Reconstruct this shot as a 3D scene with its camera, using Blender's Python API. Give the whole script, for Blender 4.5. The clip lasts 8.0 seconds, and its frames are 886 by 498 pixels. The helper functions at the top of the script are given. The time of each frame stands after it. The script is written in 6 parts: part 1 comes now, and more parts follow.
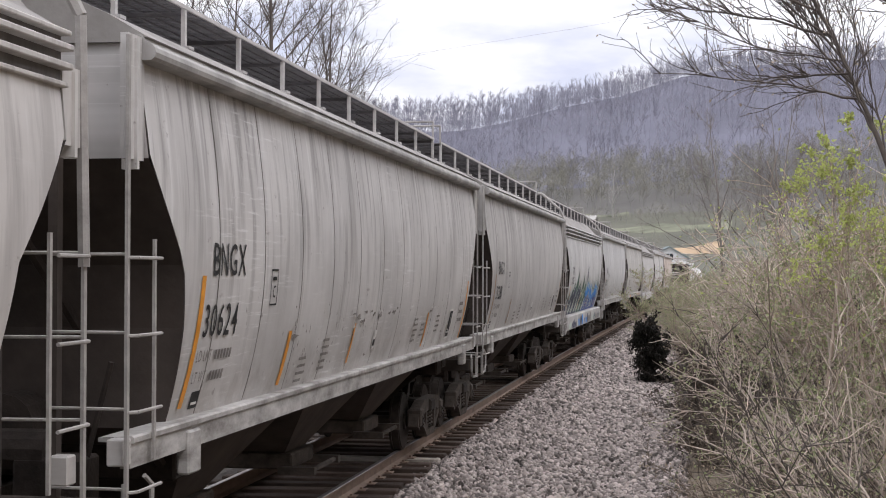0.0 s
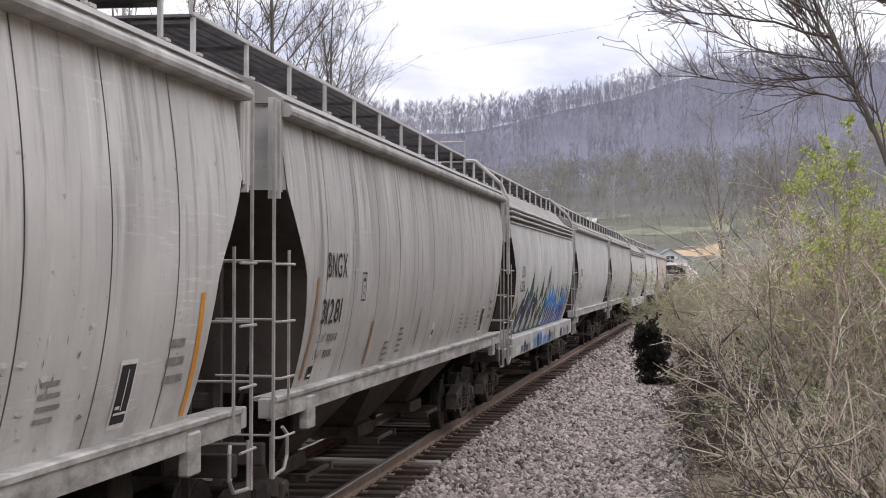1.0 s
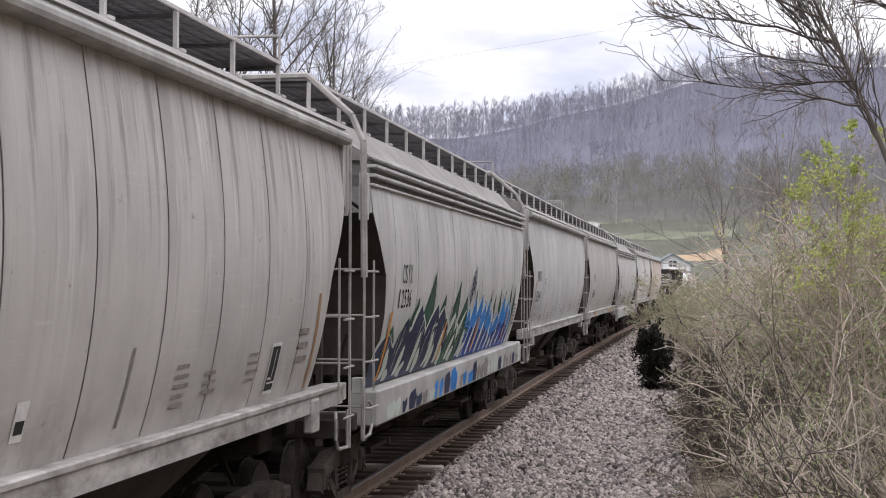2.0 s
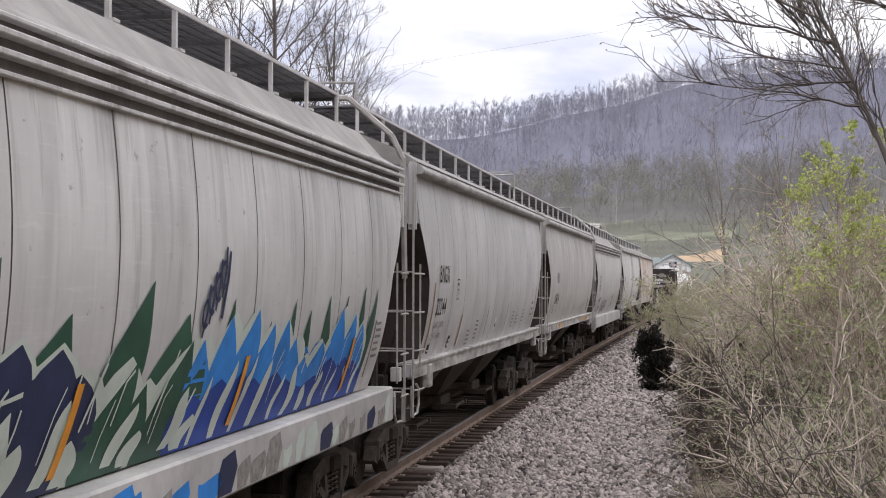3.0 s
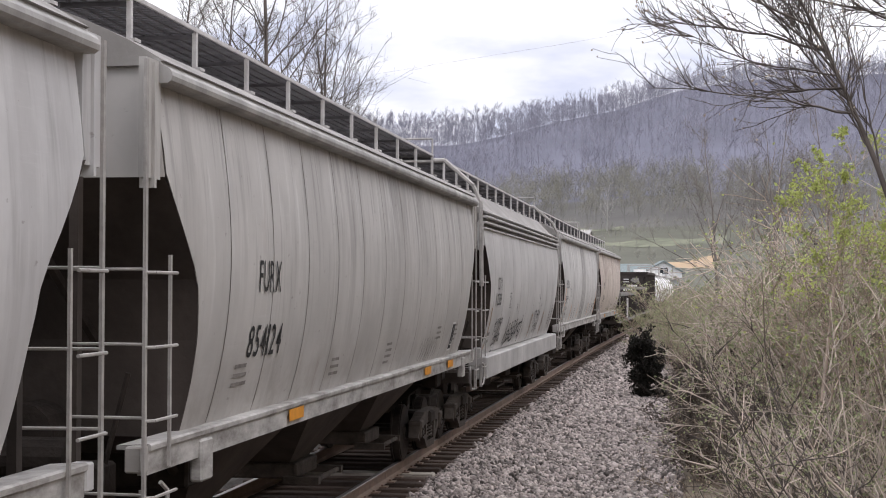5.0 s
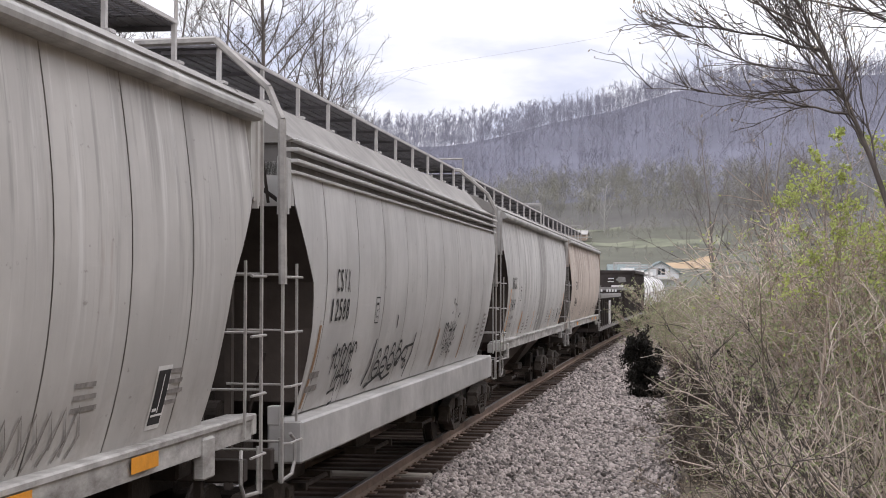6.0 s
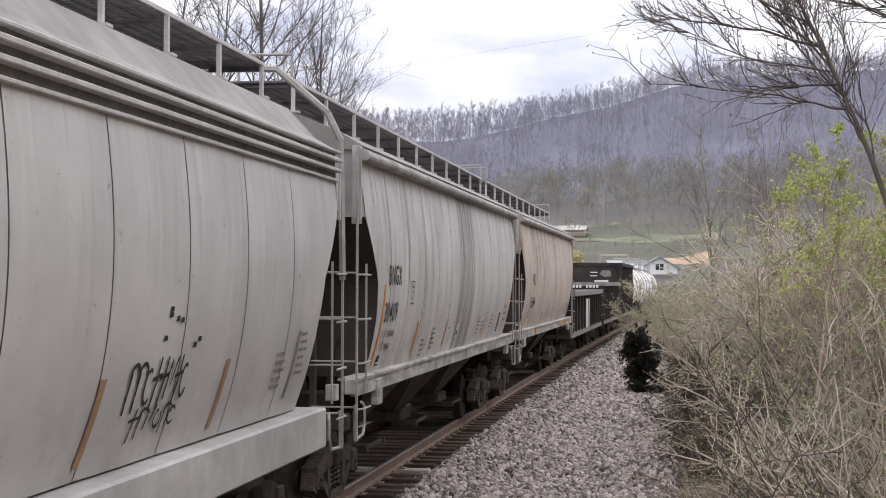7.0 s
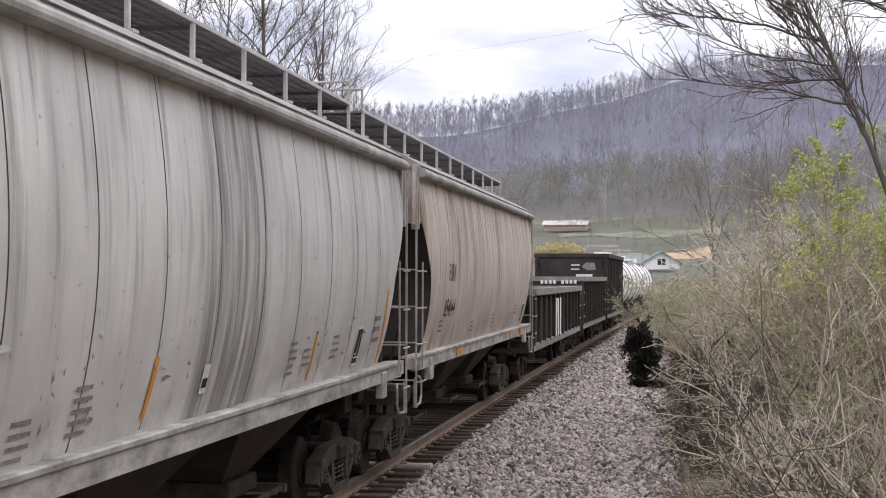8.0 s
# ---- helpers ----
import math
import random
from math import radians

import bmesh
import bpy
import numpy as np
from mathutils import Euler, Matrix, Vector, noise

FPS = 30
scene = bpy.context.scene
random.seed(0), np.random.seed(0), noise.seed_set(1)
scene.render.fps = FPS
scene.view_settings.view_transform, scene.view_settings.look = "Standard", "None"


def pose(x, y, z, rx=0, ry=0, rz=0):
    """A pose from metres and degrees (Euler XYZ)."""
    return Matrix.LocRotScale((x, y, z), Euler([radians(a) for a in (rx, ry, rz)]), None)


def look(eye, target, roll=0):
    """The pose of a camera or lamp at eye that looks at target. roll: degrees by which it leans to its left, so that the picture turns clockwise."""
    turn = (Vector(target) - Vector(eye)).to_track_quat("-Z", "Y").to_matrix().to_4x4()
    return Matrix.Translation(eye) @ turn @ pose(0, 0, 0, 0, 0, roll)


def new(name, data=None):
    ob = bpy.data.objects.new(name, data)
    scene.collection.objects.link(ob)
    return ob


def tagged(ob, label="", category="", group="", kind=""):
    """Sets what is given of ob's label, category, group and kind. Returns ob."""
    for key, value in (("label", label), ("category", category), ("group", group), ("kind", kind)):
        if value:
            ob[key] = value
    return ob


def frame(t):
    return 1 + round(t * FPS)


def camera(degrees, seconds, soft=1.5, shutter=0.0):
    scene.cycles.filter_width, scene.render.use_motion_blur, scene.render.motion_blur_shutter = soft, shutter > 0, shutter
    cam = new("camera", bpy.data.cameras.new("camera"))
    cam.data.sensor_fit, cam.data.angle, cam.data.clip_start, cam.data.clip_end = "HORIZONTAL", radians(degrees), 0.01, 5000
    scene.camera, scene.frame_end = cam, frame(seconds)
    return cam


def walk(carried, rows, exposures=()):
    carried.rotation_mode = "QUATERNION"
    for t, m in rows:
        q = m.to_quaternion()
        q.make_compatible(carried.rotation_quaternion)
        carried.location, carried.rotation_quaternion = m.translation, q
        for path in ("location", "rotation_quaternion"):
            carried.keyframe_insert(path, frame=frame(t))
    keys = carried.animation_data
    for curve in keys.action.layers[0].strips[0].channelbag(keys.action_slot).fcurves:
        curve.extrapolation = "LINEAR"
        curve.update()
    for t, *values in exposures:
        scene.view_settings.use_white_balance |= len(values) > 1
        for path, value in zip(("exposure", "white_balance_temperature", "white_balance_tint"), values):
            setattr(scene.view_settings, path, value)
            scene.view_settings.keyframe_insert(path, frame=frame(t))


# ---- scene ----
# ---- camera ----
FOV, EYE = 31.718, (4.888, 0.0, 2.571)
YAW, PITCH, ROLL, FOCAL = 8.706, 0.888, 0.144, 2759.8
# the small sway of the hand: seconds, sideways and upward drift in units of the lens
SWAY = [(0.0, 0, 0), (0.5, 0.3, 0), (1.0, 1.5, 4), (1.5, 4, 13.3), (1.7, 5, 13), (2.3, 6.5, 12.5), (3.0, 6.3, 14), (3.5, 4.8, 20.3),
        (4.0, 2.3, 21), (4.5, -4, 23.5), (5.2, -10.5, 25.5), (6.0, -14.2, 26.2), (6.5, -18.3, 22.3), (7.0, -16.8, 18),
        (7.5, -14.5, 14.8), (8.0, -13.4, 9)]


def aim(du, dv):
    yaw = YAW + math.degrees(du / FOCAL)
    pitch = PITCH + math.degrees(dv / FOCAL)
    return Matrix.Translation(EYE) @ pose(0, 0, 0, 90 + pitch, 0, yaw) @ pose(0, 0, 0, 0, 0, ROLL)


cam = camera(FOV, 8.0, soft=1.0)
walk(cam, [(t, aim(du, dv)) for t, du, dv in SWAY], exposures=[(0.0, 0.03, 6280, 15.0), (8.0, 0.03, 6280, 15.0)])

# ---- world, sun ----
SUN_ELEV, SUN_ROT = radians(48), radians(140)
world = bpy.data.worlds.new("overcast_sky")
scene.world = world
world.use_nodes = True
wt = world.node_tree
wt.nodes.clear()
w_out = wt.nodes.new("ShaderNodeOutputWorld")
w_bg = wt.nodes.new("ShaderNodeBackground")
w_sky = wt.nodes.new("ShaderNodeTexSky")
w_sky.sky_type, w_sky.sun_disc, w_sky.sun_elevation, w_sky.sun_rotation = "NISHITA", False, SUN_ELEV, SUN_ROT
w_geo = wt.nodes.new("ShaderNodeTexCoord")
w_map = wt.nodes.new("ShaderNodeMapping")
w_map.inputs["Scale"].default_value = (2.2, 2.2, 7.0)
w_noise = wt.nodes.new("ShaderNodeTexNoise")
w_noise.inputs["Scale"].default_value, w_noise.inputs["Detail"].default_value = 2.3, 6
w_ramp = wt.nodes.new("ShaderNodeValToRGB")
w_ramp.color_ramp.elements[0].position, w_ramp.color_ramp.elements[0].color = 0.40, (0.68, 0.71, 0.82, 1)
w_ramp.color_ramp.elements[1].position, w_ramp.color_ramp.elements[1].color = 0.52, (1.0, 1.0, 1.0, 1)
w_dim = wt.nodes.new("ShaderNodeMixRGB")
w_dim.blend_type = "MULTIPLY"
w_dim.inputs[0].default_value, w_dim.inputs[2].default_value = 1.0, (0.1, 0.1, 0.1, 1)
w_mix = wt.nodes.new("ShaderNodeMixRGB")
w_mix.inputs[0].default_value = 0.95
wt.links.new(w_geo.outputs["Generated"], w_map.inputs["Vector"])
wt.links.new(w_map.outputs["Vector"], w_noise.inputs["Vector"])
w_sep = wt.nodes.new("ShaderNodeSeparateXYZ")
w_low = wt.nodes.new("ShaderNodeMapRange")
for key, val in (("From Min", 0.09), ("From Max", 0.19), ("To Min", -0.11), ("To Max", 0.10)):
    w_low.inputs[key].default_value = val
w_add = wt.nodes.new("ShaderNodeMath")
wt.links.new(w_geo.outputs["Generated"], w_sep.inputs[0])
wt.links.new(w_sep.outputs["Z"], w_low.inputs["Value"])
wt.links.new(w_noise.outputs["Fac"], w_add.inputs[0])
wt.links.new(w_low.outputs["Result"], w_add.inputs[1])
wt.links.new(w_add.outputs[0], w_ramp.inputs["Fac"])
wt.links.new(w_sky.outputs["Color"], w_dim.inputs[1])
wt.links.new(w_dim.outputs["Color"], w_mix.inputs[1])
wt.links.new(w_ramp.outputs["Color"], w_mix.inputs[2])
# an overcast dome is brighter overhead than at the horizon
w_zen = wt.nodes.new("ShaderNodeMapRange")
for key, val in (("From Min", 0.2), ("From Max", 1.0), ("To Min", 1.0), ("To Max", 2.1)):
    w_zen.inputs[key].default_value = val
w_dome = wt.nodes.new("ShaderNodeVectorMath")
w_dome.operation = "SCALE"
wt.links.new(w_sep.outputs["Z"], w_zen.inputs["Value"])
wt.links.new(w_mix.outputs["Color"], w_dome.inputs[0])
wt.links.new(w_zen.outputs["Result"], w_dome.inputs["Scale"])
wt.links.new(w_dome.outputs["Vector"], w_bg.inputs["Color"])
w_bg.inputs["Strength"].default_value = 1.12
wt.links.new(w_bg.outputs["Background"], w_out.inputs["Surface"])
sun = new("sun", bpy.data.lights.new("sun", "SUN"))
sun.data.energy, sun.data.angle, sun.data.color = 0.35, radians(25), (1.0, 0.96, 0.9)
sun.matrix_world = look((30, -25, 45), (0, 0, 0))

# ---- materials ----


def material(name, color, rough=0.8, metal=0.0, vary=0.25, scale=4.0, bump=0.15, bump_scale=40.0, second=None, stretch=(1, 1, 1), island=0.0, ob_random=0.0, thin=False):
    """Colour with two scales of variation and fine relief."""
    m = bpy.data.materials.new(name)
    m.use_nodes = True
    nt = m.node_tree
    n, li = nt.nodes, nt.links
    b = n["Principled BSDF"]
    b.inputs["Roughness"].default_value, b.inputs["Metallic"].default_value = rough, metal
    b.inputs["Specular IOR Level"].default_value = 0.3
    tc = n.new("ShaderNodeTexCoord")
    mp = n.new("ShaderNodeMapping")
    mp.inputs["Scale"].default_value = stretch
    li.new(tc.outputs["Object"], mp.inputs["Vector"])
    n1 = n.new("ShaderNodeTexNoise")
    n1.inputs["Scale"].default_value, n1.inputs["Detail"].default_value, n1.inputs["Roughness"].default_value = scale, 8, 0.65
    li.new(mp.outputs["Vector"], n1.inputs["Vector"])
    rp = n.new("ShaderNodeValToRGB")
    dark = tuple(c * (1 - vary) for c in color)
    light = second or tuple(min(1, c * (1 + vary)) for c in color)
    rp.color_ramp.elements[0].position, rp.color_ramp.elements[0].color = 0.3, (*dark, 1)
    rp.color_ramp.elements[1].position, rp.color_ramp.elements[1].color = 0.7, (*light, 1)
    li.new(n1.outputs["Fac"], rp.inputs["Fac"])
    out = rp.outputs["Color"]
    if island or ob_random:
        src = n.new("ShaderNodeNewGeometry").outputs["Random Per Island"] if island else n.new("ShaderNodeObjectInfo").outputs["Random"]
        amount = island or ob_random
        mr = n.new("ShaderNodeMapRange")
        mr.inputs["To Min"].default_value, mr.inputs["To Max"].default_value = 1 - amount, 1 + amount
        li.new(src, mr.inputs["Value"])
        mu = n.new("ShaderNodeVectorMath")
        mu.operation = "SCALE"
        li.new(out, mu.inputs[0])
        li.new(mr.outputs["Result"], mu.inputs["Scale"])
        out = mu.outputs["Vector"]
    li.new(out, b.inputs["Base Color"])
    if thin:
        # light shines through leaves
        tr = n.new("ShaderNodeBsdfTranslucent")
        li.new(out, tr.inputs["Color"])
        ms = n.new("ShaderNodeMixShader")
        ms.inputs[0].default_value = 0.45
        li.new(b.outputs[0], ms.inputs[1])
        li.new(tr.outputs[0], ms.inputs[2])
        li.new(ms.outputs[0], n["Material Output"].inputs["Surface"])
    if bump:
        n2 = n.new("ShaderNodeTexNoise")
        n2.inputs["Scale"].default_value, n2.inputs["Detail"].default_value = bump_scale, 5
        li.new(mp.outputs["Vector"], n2.inputs["Vector"])
        bp = n.new("ShaderNodeBump")
        bp.inputs["Strength"].default_value, bp.inputs["Distance"].default_value = bump, 0.02
        li.new(n2.outputs["Fac"], bp.inputs["Height"])
        li.new(bp.outputs["Normal"], b.inputs["Normal"])
    return m


def hopper_paint(name, color, seed, streak=0.5, rust=0.1, scuff=0.2, streak_color=(0.13, 0.115, 0.105), band=None):
    """Weathered light grey car paint: vertical run-off streaks, blotchy dust, pale horizontal scuffs, a little rust."""
    m = bpy.data.materials.new(name)
    m.use_nodes = True
    nt = m.node_tree
    n, li = nt.nodes, nt.links
    b = n["Principled BSDF"]
    b.inputs["Roughness"].default_value = 0.55
    b.inputs["Specular IOR Level"].default_value = 0.35
    tc = n.new("ShaderNodeTexCoord")

    def noise_tex(scale_xyz, scale, detail, offset, rough=0.6):
        mp = n.new("ShaderNodeMapping")
        mp.inputs["Scale"].default_value = scale_xyz
        mp.inputs["Location"].default_value = (offset, offset * 1.7, offset * 0.6)
        li.new(tc.outputs["Object"], mp.inputs["Vector"])
        t = n.new("ShaderNodeTexNoise")
        t.inputs["Scale"].default_value, t.inputs["Detail"].default_value, t.inputs["Roughness"].default_value = scale, detail, rough
        li.new(mp.outputs["Vector"], t.inputs["Vector"])
        return t.outputs["Fac"]

    def ramp(fac, lo, hi, vlo=0.0, vhi=1.0):
        r = n.new("ShaderNodeMapRange")
        r.interpolation_type = "SMOOTHSTEP"
        for key, val in (("From Min", lo), ("From Max", hi), ("To Min", vlo), ("To Max", vhi)):
            r.inputs[key].default_value = val
        li.new(fac, r.inputs["Value"])
        return r.outputs["Result"]

    def times(a, c):
        t = n.new("ShaderNodeMath")
        t.operation = "MULTIPLY"
        for i, v in enumerate((a, c)):
            if isinstance(v, float):
                t.inputs[i].default_value = v
            else:
                li.new(v, t.inputs[i])
        return t.outputs[0]

    def mix(fac, a, c, blend="MIX"):
        t = n.new("ShaderNodeMixRGB")
        t.blend_type = blend
        for i, v in enumerate((fac, a, c)):
            if isinstance(v, float):
                t.inputs[i].default_value = v
            elif isinstance(v, tuple):
                t.inputs[i].default_value = (*v, 1)
            else:
                li.new(v, t.inputs[i])
        return t.outputs[0]

    base = mix(ramp(noise_tex((1, 1, 1), 0.8, 6, seed), 0.3, 0.7), tuple(c * 0.86 for c in color), tuple(min(1, c * 1.08) for c in color))
    pos = n.new("ShaderNodeSeparateXYZ")
    li.new(tc.outputs["Object"], pos.inputs[0])
    # run-off stains hang from the eave and thin out downwards; road dirt clings to the lowest sheet
    reach = noise_tex((0.01, 1.7, 0.01), 1.0, 3, seed + 2)
    hang_z = n.new("ShaderNodeMath")
    hang_z.operation = "MULTIPLY_ADD"
    hang_z.inputs[1].default_value = 3.2
    li.new(reach, hang_z.inputs[0])
    li.new(pos.outputs["Z"], hang_z.inputs[2])
    hang = ramp(hang_z.outputs[0], 3.5, 5.1, 0.12, 1.0)
    zone = ramp(noise_tex((0.01, 0.5, 0.02), 1.0, 3, seed + 3), 0.42, 0.60)
    wide = ramp(noise_tex((0.01, 2.0, 0.26), 1.3, 5, seed + 7), 0.49, 0.62)
    runs = ramp(noise_tex((0.01, 5.0, 0.42), 1.5, 5, seed + 9), 0.51, 0.66)
    fine = ramp(noise_tex((0.01, 12.0, 0.3), 1.5, 4, seed + 11), 0.5, 0.75)
    base = mix(times(times(zone, wide), times(hang, min(1.0, streak * 0.75))), base, streak_color)
    base = mix(times(times(runs, hang), min(1.0, streak * 0.8)), base, streak_color)
    base = mix(times(times(fine, hang), streak * 0.2), base, streak_color)
    dirt = times(ramp(pos.outputs["Z"], 1.5, 2.3, 1.0, 0.0), ramp(noise_tex((0.3, 1.2, 1.4), 1.6, 6, seed + 13, 0.7), 0.42, 0.66))
    base = mix(times(dirt, 0.2 + streak * 0.3), base, (0.20, 0.165, 0.135))
    if band:
        # one broad run-off stain at a given place along the car
        sep = n.new("ShaderNodeSeparateXYZ")
        li.new(tc.outputs["Object"], sep.inputs[0])
        near = n.new("ShaderNodeMath")
        near.operation = "SUBTRACT"
        near.inputs[1].default_value = band[0]
        li.new(sep.outputs["Y"], near.inputs[0])
        dist = n.new("ShaderNodeMath")
        dist.operation = "ABSOLUTE"
        li.new(near.outputs[0], dist.inputs[0])
        spot = ramp(dist.outputs[0], band[1] * 0.7, band[1], 1.0, 0.0)
        streaky = ramp(noise_tex((0.01, 5.0, 0.4), 1.5, 5, seed + 43), 0.38, 0.6, 0.12, 1.0)
        base = mix(times(times(spot, streaky), 0.72), base, streak_color)
    pale = ramp(noise_tex((0.01, 6.0, 0.5), 1.4, 5, seed + 17), 0.54, 0.70)
    base = mix(times(times(pale, hang), 0.1 + streak * 0.55), base, (0.78, 0.77, 0.75))
    lines = ramp(noise_tex((0.01, 0.7, 14.0), 2.0, 6, seed + 23, 0.7), 0.53, 0.72)
    scuffed = ramp(noise_tex((0.01, 0.35, 0.9), 1.0, 3, seed + 25), 0.45, 0.65)
    base = mix(times(times(lines, scuffed), scuff), base, (0.8, 0.79, 0.78))
    rusty = ramp(noise_tex((0.3, 2.2, 0.35), 1.4, 6, seed + 29, 0.7), 0.62, 0.76)
    base = mix(times(rusty, rust), base, (0.2, 0.1, 0.055))
    specks = ramp(noise_tex((1, 1, 1.6), 7.0, 4, seed + 31, 0.6), 0.66, 0.74)
    base = mix(times(specks, 0.5), base, (0.16, 0.13, 0.115))
    li.new(base, b.inputs["Base Color"])
    dent = noise_tex((0.3, 1.0, 0.6), 1.3, 3, seed + 37)
    bp = n.new("ShaderNodeBump")
    bp.inputs["Strength"].default_value, bp.inputs["Distance"].default_value = 0.25, 0.05
    li.new(dent, bp.inputs["Height"])
    li.new(bp.outputs["Normal"], b.inputs["Normal"])
    return m


RAIL = material("worn_rail_steel", (0.27, 0.195, 0.155), 0.6, 0.4, 0.3, 3, 0.2)
RAIL_TOP = material("polished_rail_head", (0.34, 0.31, 0.29), 0.35, 0.8, 0.15, 6, 0.05)
TIE = material("creosoted_timber", (0.08, 0.057, 0.046), 0.9, 0, 0.45, 3, 0.6, 30, stretch=(1, 8, 8), ob_random=0.35)
TIE_PALE = material("weathered_pale_timber", (0.42, 0.38, 0.33), 0.9, 0, 0.3, 3, 0.5, 30, stretch=(1, 8, 8))
STONE = material("ballast_stone", (0.30, 0.26, 0.24), 0.9, 0, 0.25, 6, 0.3, 60, island=0.75)
# bed is set far darker than its stones, as shade beneath the train
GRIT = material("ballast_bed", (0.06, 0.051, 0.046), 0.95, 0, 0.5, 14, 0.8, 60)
SOIL = material("leaf_littered_ground", (0.16, 0.125, 0.097), 0.95, 0, 0.5, 0.9, 0.5, 20, second=(0.25, 0.205, 0.15))
TWIG = material("pale_grey_bark", (0.54, 0.455, 0.39), 0.85, 0, 0.25, 3, 0.3, 60, island=0.35)
TWIG_DARK = material("dark_bark", (0.075, 0.06, 0.052), 0.9, 0, 0.3, 3, 0.3, 60, island=0.3)
TWIG_BRIAR = material("dark_briar_bark", (0.17, 0.135, 0.108), 0.9, 0, 0.3, 3, 0.3, 60, island=0.35)
TWIG_GREY = material("weathered_grey_bark", (0.20, 0.175, 0.16), 0.9, 0, 0.3, 3, 0.3, 60, island=0.3)
TWIG_FAR = material("grey_brown_bark", (0.115, 0.098, 0.086), 0.9, 0, 0.3, 3, 0.3, 60, island=0.3)
TWIG_MID = material("brown_bark", (0.41, 0.325, 0.265), 0.9, 0, 0.3, 3, 0.3, 60, island=0.35)
LEAF = material("young_green_leaf", (0.47, 0.52, 0.17), 0.6, 0, 0.25, 3, 0, island=0.35, thin=True)
LEAF_OLIVE = material("olive_bud_leaf", (0.35, 0.38, 0.21), 0.7, 0, 0.25, 3, 0, island=0.4, thin=True)
LEAF_DRY = material("dry_brown_leaf", (0.40, 0.33, 0.25), 0.8, 0, 0.3, 3, 0, island=0.4, thin=True)
LEAF_DARK = material("withered_dark_brown_leaf", (0.075, 0.058, 0.045), 0.9, 0, 0.3, 3, 0, island=0.4)
NEEDLE = material("near_black_evergreen_needle", (0.018, 0.016, 0.013), 0.95, 0, 0.3, 3, 0, island=0.4)
MEADOW = material("dull_winter_meadow", (0.11, 0.11, 0.085), 0.95, 0, 0.25, 0.05, 0)
FOOT_SOIL = material("hill_foot_litter", (0.125, 0.12, 0.112), 0.95, 0, 0.25, 0.05, 0)
HILL_LOW = material("lower_woods_bark", (0.26, 0.25, 0.235), 0.95, 0, 0.2, 0.05, 0, island=0.12)
HILL_BUD = material("tan_green_tree_buds", (0.29, 0.28, 0.23), 0.95, 0, 0.2, 0.05, 0, island=0.2, thin=True)
WILLOW = material("yellow_willow_twig", (0.52, 0.45, 0.24), 0.9, 0, 0.2, 0.5, 0, island=0.3)
# the blue-grey of distant haze is mixed into these two hillside colours
HAZY_BARK = material("haze_tinted_bark", (0.30, 0.295, 0.345), 0.95, 0, 0.25, 0.05, 0, island=0.15)
HAZY_SOIL = material("haze_tinted_leaf_litter", (0.15, 0.15, 0.19), 0.95, 0, 0.2, 0.03, 0)
GRASS = material("pasture_grass", (0.13, 0.14, 0.098), 0.95, 0, 0.3, 0.15, 0, second=(0.23, 0.235, 0.165))
CLAY = material("bare_tan_clay", (0.40, 0.29, 0.185), 0.95, 0, 0.2, 0.15, 0)
SILL_GREY = material("plain_grey_sill_paint", (0.44, 0.425, 0.41), 0.6, 0, 0.3, 1.1, 0.1, 20)
EAVE = material("weathered_eave_paint", (0.41, 0.395, 0.38), 0.7, 0, 0.45, 1.6, 0.1, 20, second=(0.50, 0.485, 0.465), stretch=(1, 1.4, 0.3))
SEAM = material("grimy_weld_seam", (0.25, 0.225, 0.205), 0.8, 0, 0.4, 6, 0.1, 20)
POST = material("pale_post_paint", (0.56, 0.54, 0.53), 0.6, 0, 0.2, 5, 0.1, 40)
# the shadow between the eave ribs is put into this band's colour
BAND = material("shaded_eave_band", (0.17, 0.16, 0.152), 0.8, 0, 0.3, 2, 0.1, 20, stretch=(1, 3, 0.5))
# slope sheets, end sills and end posts are far darker than the car paint
SLOPE = material("dark_slope_sheet", (0.058, 0.047, 0.041), 0.8, 0, 0.45, 1.2, 0.2, 20)
ROOF_DUST = material("dusty_roof_paint", (0.28, 0.265, 0.25), 0.85, 0, 0.3, 1.2, 0.2, 20)
SILL_PAINT = material("chipped_sill_paint", (0.36, 0.33, 0.30), 0.7, 0, 0.5, 2.4, 0.12, 25, second=(0.60, 0.58, 0.555), stretch=(1, 1, 2.5))
# bays and underframe are much darker than the car sides
BAY = material("dark_bay_paint", (0.085, 0.068, 0.058), 0.8, 0, 0.4, 1.5, 0.2, 20)
UNDER = material("dark_underframe", (0.032, 0.025, 0.021), 0.85, 0.1, 0.5, 4, 0.4, 30)
CAST = material("dusty_cast_steel", (0.085, 0.07, 0.06), 0.75, 0.3, 0.5, 6, 0.4, 40)
WHEEL = material("wheel_steel", (0.06, 0.05, 0.044), 0.6, 0.5, 0.4, 6, 0.2, 40)
GALV = material("galvanised_grating", (0.15, 0.143, 0.15), 0.6, 0.4, 0.3, 5, 0.2, 40)
LADDER = material("grey_ladder_paint", (0.37, 0.35, 0.33), 0.6, 0.1, 0.3, 5, 0.2, 40)
INK = material("black_stencil_paint", (0.025, 0.024, 0.024), 0.7, 0, 0.3, 12, 0.1)
INK_FADED = material("faded_black_stencil_paint", (0.25, 0.23, 0.215), 0.75, 0, 0.4, 12, 0.1)
PALE_SCRAPE = material("pale_scraped_paint", (0.60, 0.585, 0.56), 0.7, 0, 0.2, 8, 0.1)
WHITE = material("white_marking_paint", (0.72, 0.71, 0.69), 0.6, 0, 0.12, 8, 0.1)
